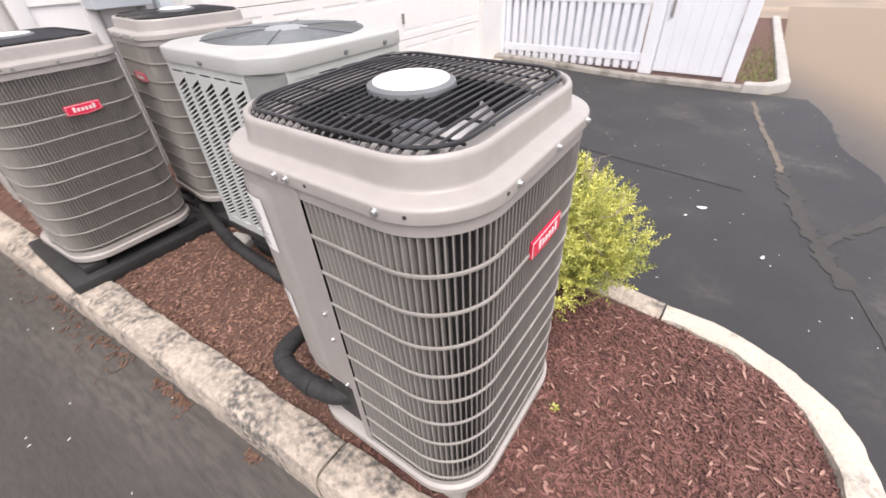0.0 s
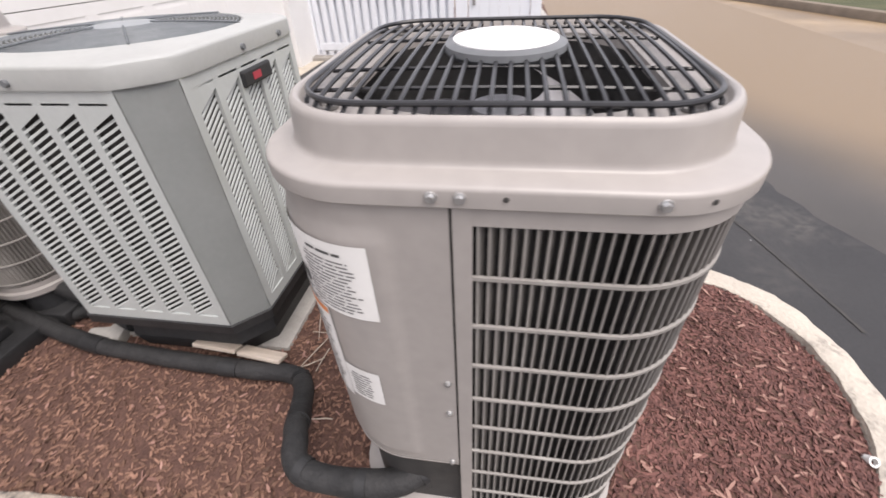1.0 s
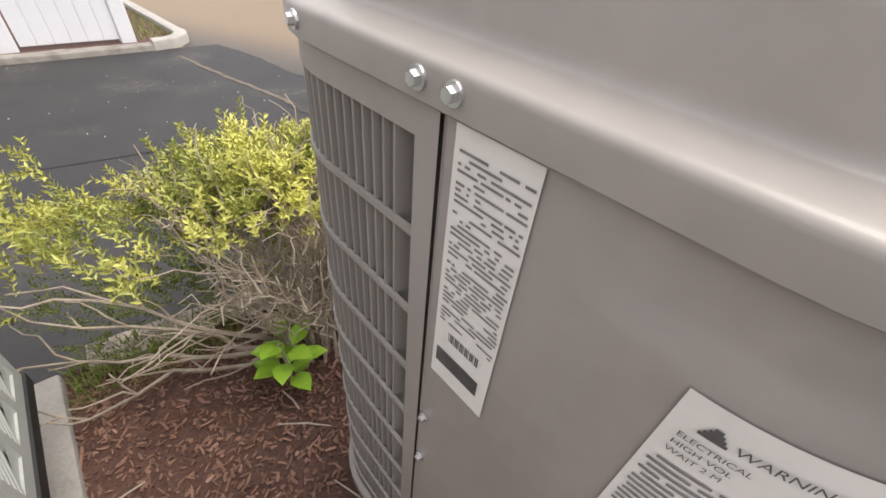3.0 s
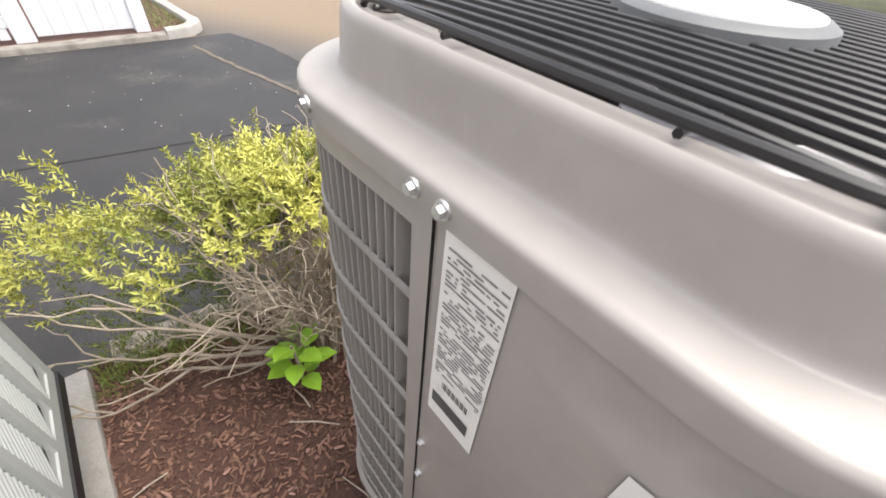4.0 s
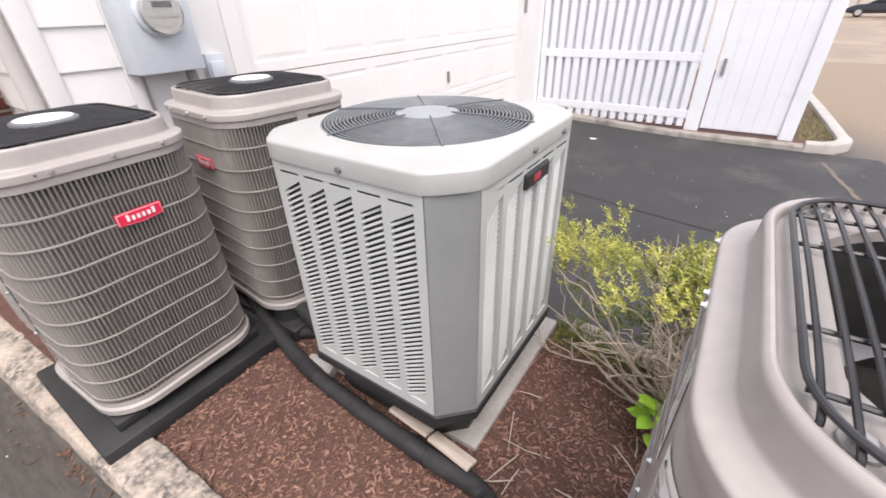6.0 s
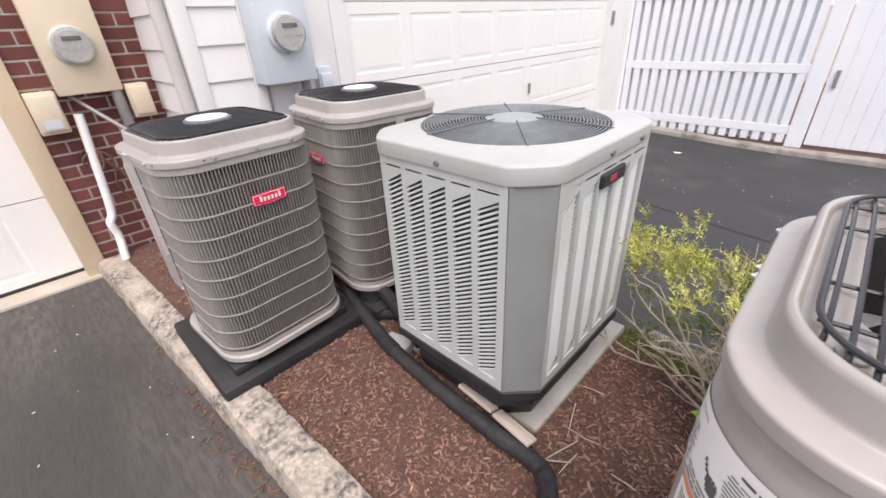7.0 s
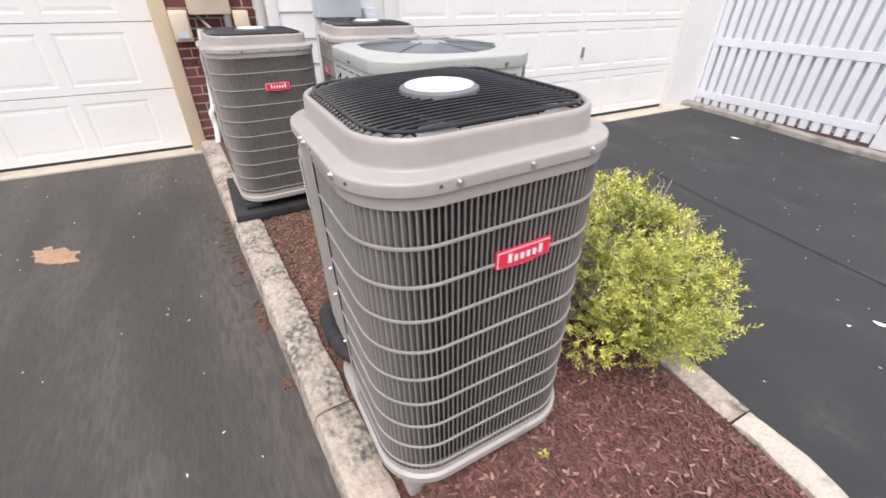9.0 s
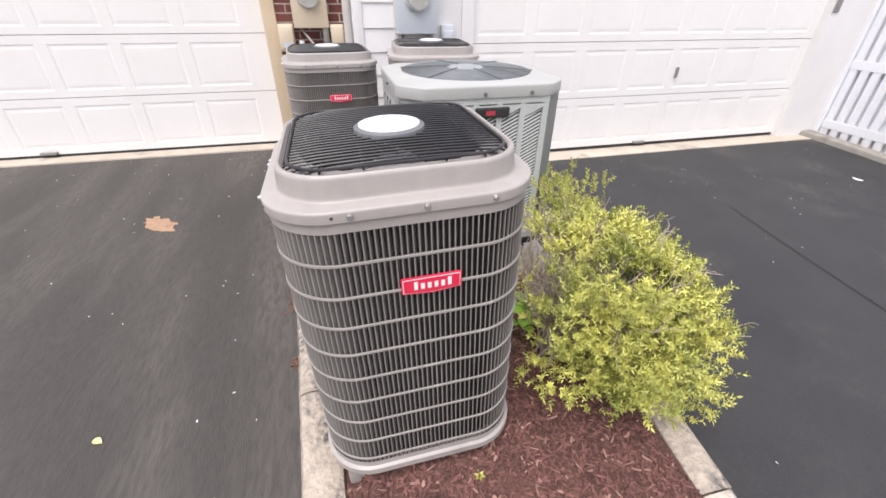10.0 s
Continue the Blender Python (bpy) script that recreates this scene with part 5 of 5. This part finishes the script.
# tan dirt patch and yellow leaf on the south drive
bm = bmesh.new()
centre = bm.verts.new((0, 0, 0.006))
ring = [bm.verts.new((0.165 * math.cos(a) * (1 + 0.55 * noise.noise((2.5 * math.cos(a), 2.5 * math.sin(a), 7))), 0.080 * math.sin(a) * (1 + 0.8 * noise.noise((4 * math.cos(a), 4 * math.sin(a), 2))), 0.001)) for a in [2 * math.pi * k / 28 for k in range(28)]]
for k in range(28):
    bm.faces.new((centre, ring[k], ring[(k + 1) % 28]))
DIRT = material("tan_dirt", (0.28, 0.17, 0.105), (0.44, 0.29, 0.19), 0.9, 25, fine=150, bump=0.6, bump_scale=120)
ob = tagged(mesh_object("dirt_patch", bm, DIRT, True), "small tan patch of dirt on the asphalt", "dirt patch")
ob.matrix_world = pose(-2.62, -0.735, ground_z(-2.6, -0.7) + 0.001, 0, 0, 45)


DRY_YELLOW = material("yellowed_leaf", (0.52, 0.47, 0.20), (0.72, 0.66, 0.34), 0.6, 60)


def leaf_blade(bm, length, width, m, cup=0.2):
    """One pointed leaf folded along its midrib."""
    mid = [bm.verts.new(m @ Vector((length * t, 0, -cup * length * (t - 0.4) ** 2))) for t in (0, 0.35, 0.7, 1)]
    for side in (1, -1):
        edge = [bm.verts.new(m @ Vector((length * t, side * width * w, 0.12 * width - cup * length * (t - 0.4) ** 2))) for t, w in ((0.12, 0.28), (0.4, 0.5), (0.72, 0.36))]
        for f in ((mid[0], mid[1], edge[1], edge[0]), (mid[1], mid[2], edge[2], edge[1]), (mid[2], mid[3], edge[2])):
            bm.faces.new(f if side > 0 else f[::-1])


ob = mesh_object("fallen_leaf", bmesh.new(), DRY_YELLOW)
bm = bmesh.new()
leaf_blade(bm, 0.045, 0.03, Matrix())
bm.to_mesh(ob.data)
bm.free()
ob.matrix_world = pose(-0.716, -0.423, ground_z(-0.7, -0.4) + 0.006, 0, 0, 60)
tagged(ob, "single yellow-green leaf fallen on the drive", "leaf")

# ---- shrub ----
srng = np.random.default_rng(77)
BASE = Vector((-0.62, 1.47, 0.24))
CROWN, RAD = Vector((-0.62, 1.615, 0.56)), Vector((0.55, 0.385, 0.245))
shrub = thing("shrub", pose(*BASE), "yellow-green shrub with bare pale twigs on its shaded side", "shrub")
tips = []


def reach(d):
    """Distance to the uneven crown surface from its middle along d."""
    k = 1 / math.sqrt((d.x / RAD.x) ** 2 + (d.y / RAD.y) ** 2 + (d.z / RAD.z) ** 2)
    return k * (0.94 + 0.24 * noise.noise(d * 2.6) + 0.24 * noise.noise(d * 5.5))


def branch(bm, a, b, r0, r1, wob, n=7):
    a, b = Vector(a), Vector(b)
    pts = []
    ph = Vector(srng.uniform(0, 50, 3))
    for i in range(n):
        t = i / (n - 1)
        q = a.lerp(b, t)
        q.z += wob * 0.6 * math.sin(math.pi * t)
        if 0 < i:
            q += wob * Vector((noise.noise(ph + Vector((t * 4, 0, 0))), noise.noise(ph + Vector((0, t * 4, 0))), noise.noise(ph + Vector((0, 0, t * 4)))))
        pts.append(q)
    tube(bm, [p - BASE for p in pts], lambda t: r0 + (r1 - r0) * t, 5)
    return pts


for k in range(46):
    a = srng.uniform(0, 2 * math.pi)
    u = srng.uniform(-0.12, 1.0)
    d = Vector((math.cos(a) * math.sqrt(1 - u * u), math.sin(a) * math.sqrt(1 - u * u), u))
    end = CROWN + d * reach(d) * srng.uniform(0.72, 0.92)
    end.z = max(end.z, 0.30)
    start = BASE + Vector((srng.normal(0, 0.035), srng.normal(0, 0.035), -0.03))
    bm = bmesh.new()
    main = branch(bm, start, end, srng.uniform(0.004, 0.0075), 0.0018, 0.07)
    tips.append(main[-1])
    for j in range(8):
        q = main[int(srng.integers(2, 7))]
        dd = (end - start).normalized() + Vector(srng.normal(0, 0.5, 3)) + Vector((0, 0, 0.2))
        e = q + dd.normalized() * srng.uniform(0.08, 0.22)
        e.z = max(e.z, 0.28)
        sub = branch(bm, q, e, 0.0026, 0.0010, 0.03, 5)
        tips.append(sub[-1])
        if srng.random() < 0.7:
            e2 = sub[2] + (dd + Vector(srng.normal(0, 0.6, 3))).normalized() * 0.09
            tips.append(branch(bm, sub[2], e2, 0.0016, 0.0007, 0.02, 4)[-1])
    part("stem", bm, BARK, shrub, "", True)
# low bare limbs reaching west over the mulch
for end in ((-1.22, 1.61, 0.28), (-1.24, 1.74, 0.38), (-1.15, 1.66, 0.54), (-1.00, 1.50, 0.64)):
    bm = bmesh.new()
    main = branch(bm, BASE + Vector((-0.02, 0, 0.0)), Vector(end), 0.0095, 0.0028, 0.05, 8)
    for j in range(8):
        q = main[int(srng.integers(2, 8))]
        branch(bm, q, q + Vector((srng.uniform(-0.22, -0.02), srng.normal(0.02, 0.07), srng.uniform(0.0, 0.10))), 0.0034, 0.0014, 0.025, 5)
    part("stem", bm, BARK, shrub, "pale bare stem", True)
outer_v, outer_f, inner_v, inner_f = [], [], [], []


def add_leaf(store_v, store_f, p, along, up, size):
    """A small folded leaf at p pointing along."""
    x = along.normalized()
    y = up.cross(x)
    y = y.normalized() if y.length > 1e-4 else x.orthogonal().normalized()
    z = x.cross(y)
    b = len(store_v)
    for u, v, w in ((0, 0, 0), (0.42, 0.19, 0.07), (1, 0, -0.08), (0.42, -0.19, 0.07)):
        store_v.append(p - BASE + (x * u + y * v + z * w) * size)
    store_f.extend([(b, b + 1, b + 2), (b, b + 2, b + 3)])


def sprig(store_v, store_f, p, size):
    """A short shoot with leaves set alternately along it."""
    radial = (p - CROWN).normalized()
    d = (radial * 0.6 + Vector((0, 0, 0.6)) + Vector(srng.normal(0, 0.4, 3))).normalized()
    ln = srng.uniform(0.04, 0.08)
    side = d.orthogonal().normalized()
    n = int(srng.integers(10, 18))
    for i in range(n):
        a = 2.4 * i + srng.uniform(-0.4, 0.4)
        out = side * math.cos(a) + d.cross(side) * math.sin(a)
        q = p + d * (ln * i / n)
        add_leaf(store_v, store_f, q, out * 0.9 + d * 0.7 + Vector((0, 0, 0.15)), d + Vector(srng.normal(0, 0.3, 3)), size * srng.uniform(0.7, 1.15))


def leafy(p):
    """How much foliage a place carries: little inside, and none low down on the shaded west side."""
    q = p - CROWN
    depth = math.sqrt((q.x / RAD.x) ** 2 + (q.y / RAD.y) ** 2 + (q.z / RAD.z) ** 2)
    low = smooth01((0.80 - 0.13 * smooth01((-p.x - 0.8) / 0.3) - p.z) / 0.08)
    open_side = max(smooth01((p.x + 0.42) / 0.12), smooth01((p.y - 1.70 - 0.13 * smooth01((-p.x - 0.45) / 0.2)) / 0.08))
    return smooth01((depth - 0.5) / 0.3) * smooth01((1.12 - depth) / 0.1) * (1 - low * (1 - open_side))


for p in tips:
    for _ in range(int(round(3.0 * leafy(p) + srng.uniform(-0.4, 0.4)))):
        sprig(outer_v, outer_f, p + Vector(srng.normal(0, 0.012, 3)), 0.0190)
for k in range(1500):
    d = Vector(srng.normal(0, 1, 3)).normalized()
    c = CROWN + d * reach(d) * srng.uniform(0.80, 0.98)
    if c.x < -0.72 and srng.random() < 0.55 * (noise.noise(c * 7) < 0.05):
        continue
    if c.z < 0.25 or srng.random() > leafy(c):
        continue
    for _ in range(int(srng.integers(3, 8))):
        sprig(outer_v, outer_f, c + Vector(srng.normal(0, 0.022, 3)), 0.0190)
# inner fill: shade inside the crown comes from the darker leaf colour
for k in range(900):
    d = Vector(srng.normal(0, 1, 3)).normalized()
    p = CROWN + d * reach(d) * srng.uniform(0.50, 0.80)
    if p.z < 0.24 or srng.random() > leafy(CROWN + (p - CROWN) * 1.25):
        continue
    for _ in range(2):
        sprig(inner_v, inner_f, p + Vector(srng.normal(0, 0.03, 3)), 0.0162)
# western tufts, and low growth along the kerb, its shade painted as darker green
for k in range(60):
    c = Vector((srng.uniform(-1.24, -0.98), srng.uniform(1.50, 1.86), srng.uniform(0.62, 0.84)))
    if noise.noise(c * 7) < -0.02:
        continue
    for _ in range(int(srng.integers(3, 6))):
        sprig(outer_v, outer_f, c + Vector(srng.normal(0, 0.022, 3)), 0.0190)
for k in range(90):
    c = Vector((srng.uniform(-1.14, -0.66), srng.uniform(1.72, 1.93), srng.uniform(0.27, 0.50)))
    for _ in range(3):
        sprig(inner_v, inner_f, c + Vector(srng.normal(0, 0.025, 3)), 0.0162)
# growth close behind the tall unit
for k in range(120):
    c = Vector((srng.uniform(-0.58, -0.20), srng.uniform(1.24, 1.50), srng.uniform(0.36, 0.83)))
    if c.z < 0.62 and c.x < -0.42:
        continue
    for _ in range(int(srng.integers(3, 6))):
        sprig(outer_v, outer_f, c + Vector(srng.normal(0, 0.022, 3)), 0.0190)
# low skirt of foliage over the kerb
for k in range(150):
    c = Vector((srng.uniform(-0.72, -0.12), srng.uniform(1.62, 1.90), srng.uniform(0.27, 0.50)))
    if c.y > 1.90 - 0.5 * max(0, 0.34 - c.z) or c.y - 1.62 < 0.25 * smooth01((-c.x - 0.45) / 0.25):
        continue
    for _ in range(int(srng.integers(3, 7))):
        sprig(outer_v, outer_f, c + Vector(srng.normal(0, 0.022, 3)), 0.0190)
for store_v, store_f, mat, label in ((outer_v, outer_f, LEAF, "sunlit yellow-green leaves"), (inner_v, inner_f, LEAF_DARK, "inner leaves with the crown's shade in their green")):
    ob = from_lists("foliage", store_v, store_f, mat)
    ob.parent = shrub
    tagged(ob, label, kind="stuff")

# bright broad-leaved shoot at the shrub's foot
shoot = thing("seedling", pose(-0.725, 1.39, mulch_z(-0.725, 1.39)), "small seedling with broad bright green leaves", "seedling")
part("stem", tube(bmesh.new(), [(0, 0, -0.02), (0.004, 0.01, 0.06), (-0.006, 0.0, 0.20)], 0.004, 6), BARK, shoot)
for k in range(13):
    a = 2.4 * k
    z = 0.060 + 0.011 * k
    bm = bmesh.new()
    m = Matrix.Translation((0, 0, z)) @ Matrix.Rotation(a, 4, "Z") @ Matrix.Rotation(radians(-25 + 4 * (k % 4)), 4, "Y") @ Matrix.Translation((0.012 + 0.010 * (k % 3), 0, 0))
    leaf_blade(bm, 0.070 + 0.009 * (k % 3), 0.056, m)
    part("leaf", bm, SHOOT, shoot)
weed = thing("weed", pose(-0.10, 0.96, mulch_z(-0.10, 0.96)), "tiny yellow-green weed in the mulch", "weed")
for k in range(6):
    bm = bmesh.new()
    leaf_blade(bm, 0.022, 0.012, Matrix.Rotation(1.05 * k, 4, "Z") @ Matrix.Rotation(radians(-35), 4, "Y"))
    part("leaf", bm, LEAF, weed)

# ---- far edge of the lot: kerb, lawn and trees ----
def far_line(y):
    return 7.9 - 0.27 * (y - 3.0)


def lawn(edge, y0, y1, label):
    """A lawn running east behind a low kerb that turns away at its north end."""
    run = [((edge(y), y), (edge(y) + 0.2, y)) for y in steps(y0, y1, 0.8)]
    x1 = edge(y1)
    run += [((x1 + 0.5 - 0.5 * math.cos(a), y1 + 0.5 * math.sin(a)), (x1 + 0.5 - 0.3 * math.cos(a), y1 + 0.3 * math.sin(a))) for a in [radians(d) for d in range(15, 91, 15)]]
    run += [((x, y1 + 0.5), (x, y1 + 0.3)) for x in steps(x1 + 1.0, x1 + 26, 1.0)]
    bm = kerb_run(bmesh.new(), run, lambda x, y: ground_z(x, y), seed=40)
    tagged(mesh_object("kerb", bm, FAR_KERB, True), "long low tan kerb along the far lawn", "kerb", "kerb stones", "structure")
    v, f = [], []
    ys = steps(y0, y1 + 0.31, 0.8)
    for y in ys:
        for k in range(13):
            x = edge(min(y, y1)) + 0.19 + 0.3 * smooth01((y - y1) / 0.3) + (k / 12) ** 1.5 * 26
            v.append((x, y, ground_z(x, y) + 0.14 + 0.05 * k / 12 + 0.03 * noise.noise((x, y, 0))))
    for j in range(len(ys) - 1):
        for k in range(12):
            a = j * 13 + k
            f.append((a, a + 1, a + 14, a + 13))
    tagged(from_lists("lawn", v, f, GRASS), label, "lawn", kind="stuff")


lawn(far_line, -14, 16.8, "green lawn beyond the far kerb")
lawn(lambda y: 6.0 + 0.05 * (y - 24), 23.5, 40.0, "green lawn across the lot's far lane")


def tree(x, y, h, spread, seed):
    rng = np.random.default_rng(seed)
    root = thing("tree", pose(x, y, 0.12), "dark green leafy tree beyond the lawn", "tree", "far trees")
    bm = tube(bmesh.new(), [(0, 0, -0.1), (0.05, 0, h * 0.3), (0.0, 0.08, h * 0.6)], lambda t: 0.14 * (1 - 0.6 * t), 8)
    for k in range(7):
        a = rng.uniform(0, 6.28)
        tube(bm, [(0, 0.02, h * 0.28), (0.4 * spread * math.cos(a), 0.4 * spread * math.sin(a), h * 0.45), (0.8 * spread * math.cos(a), 0.8 * spread * math.sin(a), h * rng.uniform(0.4, 0.8))], lambda t: 0.05 * (1 - 0.7 * t), 6)
    part("trunk", bm, BARK, root, "", True)
    v, f = [], []
    for k in range(150):
        d = Vector(rng.normal(0, 1, 3)).normalized()
        c = Vector((0, 0, h * 0.58)) + Vector((d.x * spread, d.y * spread, d.z * h * 0.42)) * rng.uniform(0.55, 1.0)
        for _ in range(34):
            p = c + Vector(rng.normal(0, 0.16, 3))
            r = Vector(rng.normal(0, 1, 3)).to_track_quat("Z", "X").to_matrix()
            b = len(v)
            for q in ((0, 0, 0), (0.5, 0.3, 0.05), (1, 0, 0), (0.5, -0.3, 0.05)):
                v.append(p + r @ (Vector(q) * 0.13))
            f.append((b, b + 1, b + 2, b + 3))
    ob = from_lists("crown", v, f, DARK_LEAF)
    ob.parent = root
    tagged(ob, kind="stuff")


for x, y, h, sp, sd in ((11.0, 3.5, 2.6, 1.5, 1), (12.5, 6.5, 3.2, 1.8, 2), (10.6, 10.5, 2.4, 1.4, 3), (12.0, 0.0, 3.0, 1.7, 4), (15.0, 29.0, 4.0, 2.6, 5), (13.0, 36.0, 4.0, 2.6, 6), (7.0, 62.0, 6.0, 4.0, 7)):
    tree(x, y, h, sp, sd)


def parked_car(m, label):
    """A saloon car: sills to roof in one lofted shell, glass, lamps, wheels."""
    root = thing("car", m, label, "car")

    def loft(sections):
        bm = bmesh.new()
        rows = []
        for x, half, z0, z1 in sections:
            ring = [(-half, z0), (-half * 1.04, (z0 + z1) / 2), (-half * 0.93, z1 - 0.03), (-half * 0.6, z1), (half * 0.6, z1), (half * 0.93, z1 - 0.03), (half * 1.04, (z0 + z1) / 2), (half, z0)]
            rows.append([bm.verts.new((x, y, z)) for y, z in ring])
        for p, q in zip(rows, rows[1:]):
            for i in range(8):
                bm.faces.new((p[i], p[(i + 1) % 8], q[(i + 1) % 8], q[i]))
        bm.faces.new(rows[0][::-1])
        bm.faces.new(rows[-1])
        bmesh.ops.recalc_face_normals(bm, faces=bm.faces[:])
        return bm

    part("body", loft(((-2.2, 0.70, 0.35, 0.70), (-2.1, 0.82, 0.28, 0.86), (-1.0, 0.88, 0.25, 0.95), (0.6, 0.88, 0.25, 0.94), (1.6, 0.86, 0.25, 0.84), (2.15, 0.74, 0.32, 0.66))), CAR_PAINT, root, "dark glossy body", True)
    part("cabin", loft(((-1.65, 0.74, 0.88, 0.96), (-0.95, 0.66, 0.9, 1.40), (0.1, 0.66, 0.9, 1.43), (0.95, 0.74, 0.88, 0.95))), CAR_GLASS, root, "dark tinted glass", True)
    part("roof", loft(((-0.98, 0.56, 1.395, 1.425), (-0.4, 0.58, 1.41, 1.45), (0.12, 0.56, 1.425, 1.452))), CAR_PAINT, root, "", True)
    for x in (-1.35, 1.35):
        for y in (-0.80, 0.80):
            mm = Matrix.Translation((x, y, 0.31)) @ Matrix.Rotation(radians(90), 4, "X")
            wheel = part("wheel", lathe(bmesh.new(), ((0.02, -0.10), (0.27, -0.10), (0.31, -0.07), (0.31, 0.07), (0.27, 0.10), (0.02, 0.10)), 24, mm), BLACK, root, "", True)
            part("rim", disc(bmesh.new(), 0.19, 0.19, -0.108, 0.108, 20, mm), STEEL, wheel)
    for y in (-0.58, 0.58):
        part("headlight", boxed(2.02, 2.12, y - 0.14, y + 0.14, 0.58, 0.70, bevel=0.02), PALE, root)
        part("tail_light", boxed(-2.19, -2.10, y - 0.12, y + 0.12, 0.66, 0.80, bevel=0.02), RED, root)
    return root


CAR_PAINT = material("dark_car_paint", (0.014, 0.015, 0.017), (0.022, 0.023, 0.026), 0.12, 3)
CAR_GLASS = material("tinted_car_glass", (0.010, 0.011, 0.012), (0.016, 0.017, 0.018), 0.05, 3)
parked_car(pose(6.9, 48.6, ground_z(6.9, 48.6), 0, 0, 172), "dark glossy saloon car parked across the lot")
gv, gf = [], []
grng = np.random.default_rng(8)
for k in range(2600):
    if k < 1500:
        x, y = grng.uniform(-0.05, 0.40), 6.75 + abs(grng.normal(0, 1.6))
        z = 0.05
    else:
        x, y = grng.uniform(-1.2, -0.75), grng.uniform(1.66, 1.86)
        z = 0.205
    a, ln = grng.uniform(0, 6.28), grng.uniform(0.02, 0.06)
    b = len(gv)
    gv += [(x - 0.003 * math.sin(a), y + 0.003 * math.cos(a), z), (x + 0.003 * math.sin(a), y - 0.003 * math.cos(a), z), (x + ln * 0.7 * math.cos(a), y + ln * 0.7 * math.sin(a), z + ln)]
    gf.append((b, b + 1, b + 2))
tagged(from_lists("grass_tufts", gv, gf, LEAF_DARK), "thin green weeds and grass in the beds", "grass", kind="stuff")

# ---- cracks and seams in the asphalt, small left-overs ----
TAR = material("dark_crack", (0.016, 0.016, 0.016), (0.032, 0.031, 0.030), 0.8, 20)
PATCH = material("dark_patch", (0.030, 0.028, 0.026), (0.050, 0.046, 0.042), 0.7, 14)
SEAM = material("pale_worn_seam", (0.095, 0.08, 0.066), (0.17, 0.143, 0.115), 0.85, 12, fine=90, bump=0.6, bump_scale=120)


def ground_strip(name, points, width, mat, label, category, seed):
    """A ragged flat ribbon on the paving."""
    pts = spline([(*p, 0) for p in points], 14)
    bm = bmesh.new()
    rows = []
    for i, p in enumerate(pts):
        d = (pts[min(i + 1, len(pts) - 1)] - pts[max(i - 1, 0)]).normalized()
        side = Vector((-d.y, d.x, 0))
        wob = 0.5 * width * noise.noise((i * 0.35, seed, 0))
        row = []
        for k in (-1, 1):
            q = p + side * (wob + k * width * (0.5 + 0.45 * noise.noise((i * 0.6, k * 3, seed))))
            row.append(bm.verts.new((q.x, q.y, ground_z(q.x, q.y) + 0.0035)))
        rows.append(row)
    for a, b in zip(rows, rows[1:]):
        bm.faces.new((a[0], b[0], b[1], a[1]))
    return tagged(mesh_object(name, bm, mat), label, category, kind="structure")


ground_strip("trim", [(-1.9, 3.88), (-1.2, 3.76), (-0.5, 3.64), (-0.1, 3.58), (0.3, 3.52)], 0.016, TAR, "thin dark crack across the sealed drive", "crack", 1)
ground_strip("trim", [(0.20, 6.1), (0.33, 5.2), (0.47, 4.4), (0.52, 4.0)], 0.045, SEAM, "pale worn seam at the drive's edge", "seam", 2)
ground_strip("trim", [(0.66, 3.3), (0.78, 2.85), (0.88, 2.45), (0.96, 2.05), (1.06, 1.5)], 0.016, PATCH, "dark worn seam between drive and lot", "seam", 3)
ground_strip("trim", [(0.70, 2.98), (0.86, 3.2), (1.0, 3.42), (1.28, 3.95), (1.54, 4.4)], 0.07, PATCH, "dark forked stain in the asphalt", "stain", 4)
ground_strip("trim", [(0.50, 4.05), (0.60, 3.55), (0.71, 2.97), (0.84, 2.56)], 0.10, PATCH, "dark forked stain in the asphalt", "stain", 5)
bm = lathe(bmesh.new(), ((0.0095, -0.03), (0.0095, 0.008), (0.0145, 0.008), (0.0145, -0.03)), 20, Matrix.Translation((0.622, 0.851, 0.222)) @ Matrix.Rotation(radians(40), 4, "X"))
tagged(mesh_object("pipe_stub", bm, PVC, True), "white plastic pipe end poking out of the mulch", "pipe")
ob = tagged(mesh_object("concrete_block", boxed(-0.07, 0.07, -0.035, 0.035, -0.04, 0.03, bevel=0.008), CONCRETE, True), "pale broken concrete block beside the black pipe", "block")
ob.matrix_world = pose(-1.955, 1.005, 0.245, 4, 0, 12)
for x, y, size, turn in ((0.094, 3.09, 0.034, 20), (0.458, 2.64, 0.020, 70), (-2.15, 5.70, 0.05, 10), (0.02, 2.92, 0.012, 40)):
    bm = bmesh.new()
    rim = [bm.verts.new((size * math.cos(a) * (1 + 0.35 * noise.noise((math.cos(a) * 2, math.sin(a) * 2, x))), 0.45 * size * math.sin(a), 0.002 + 0.004 * math.cos(2 * a))) for a in [2 * math.pi * k / 12 for k in range(12)]]
    bm.faces.new(rim)
    bmesh.ops.solidify(bm, geom=bm.faces[:], thickness=0.0015)
    ob = tagged(mesh_object("paper_scrap", bm, PALE), "small white scrap lying on the dark asphalt", "litter", "paper scraps")
    ob.matrix_world = pose(x, y, ground_z(x, y) + 0.003, 0, 0, turn)
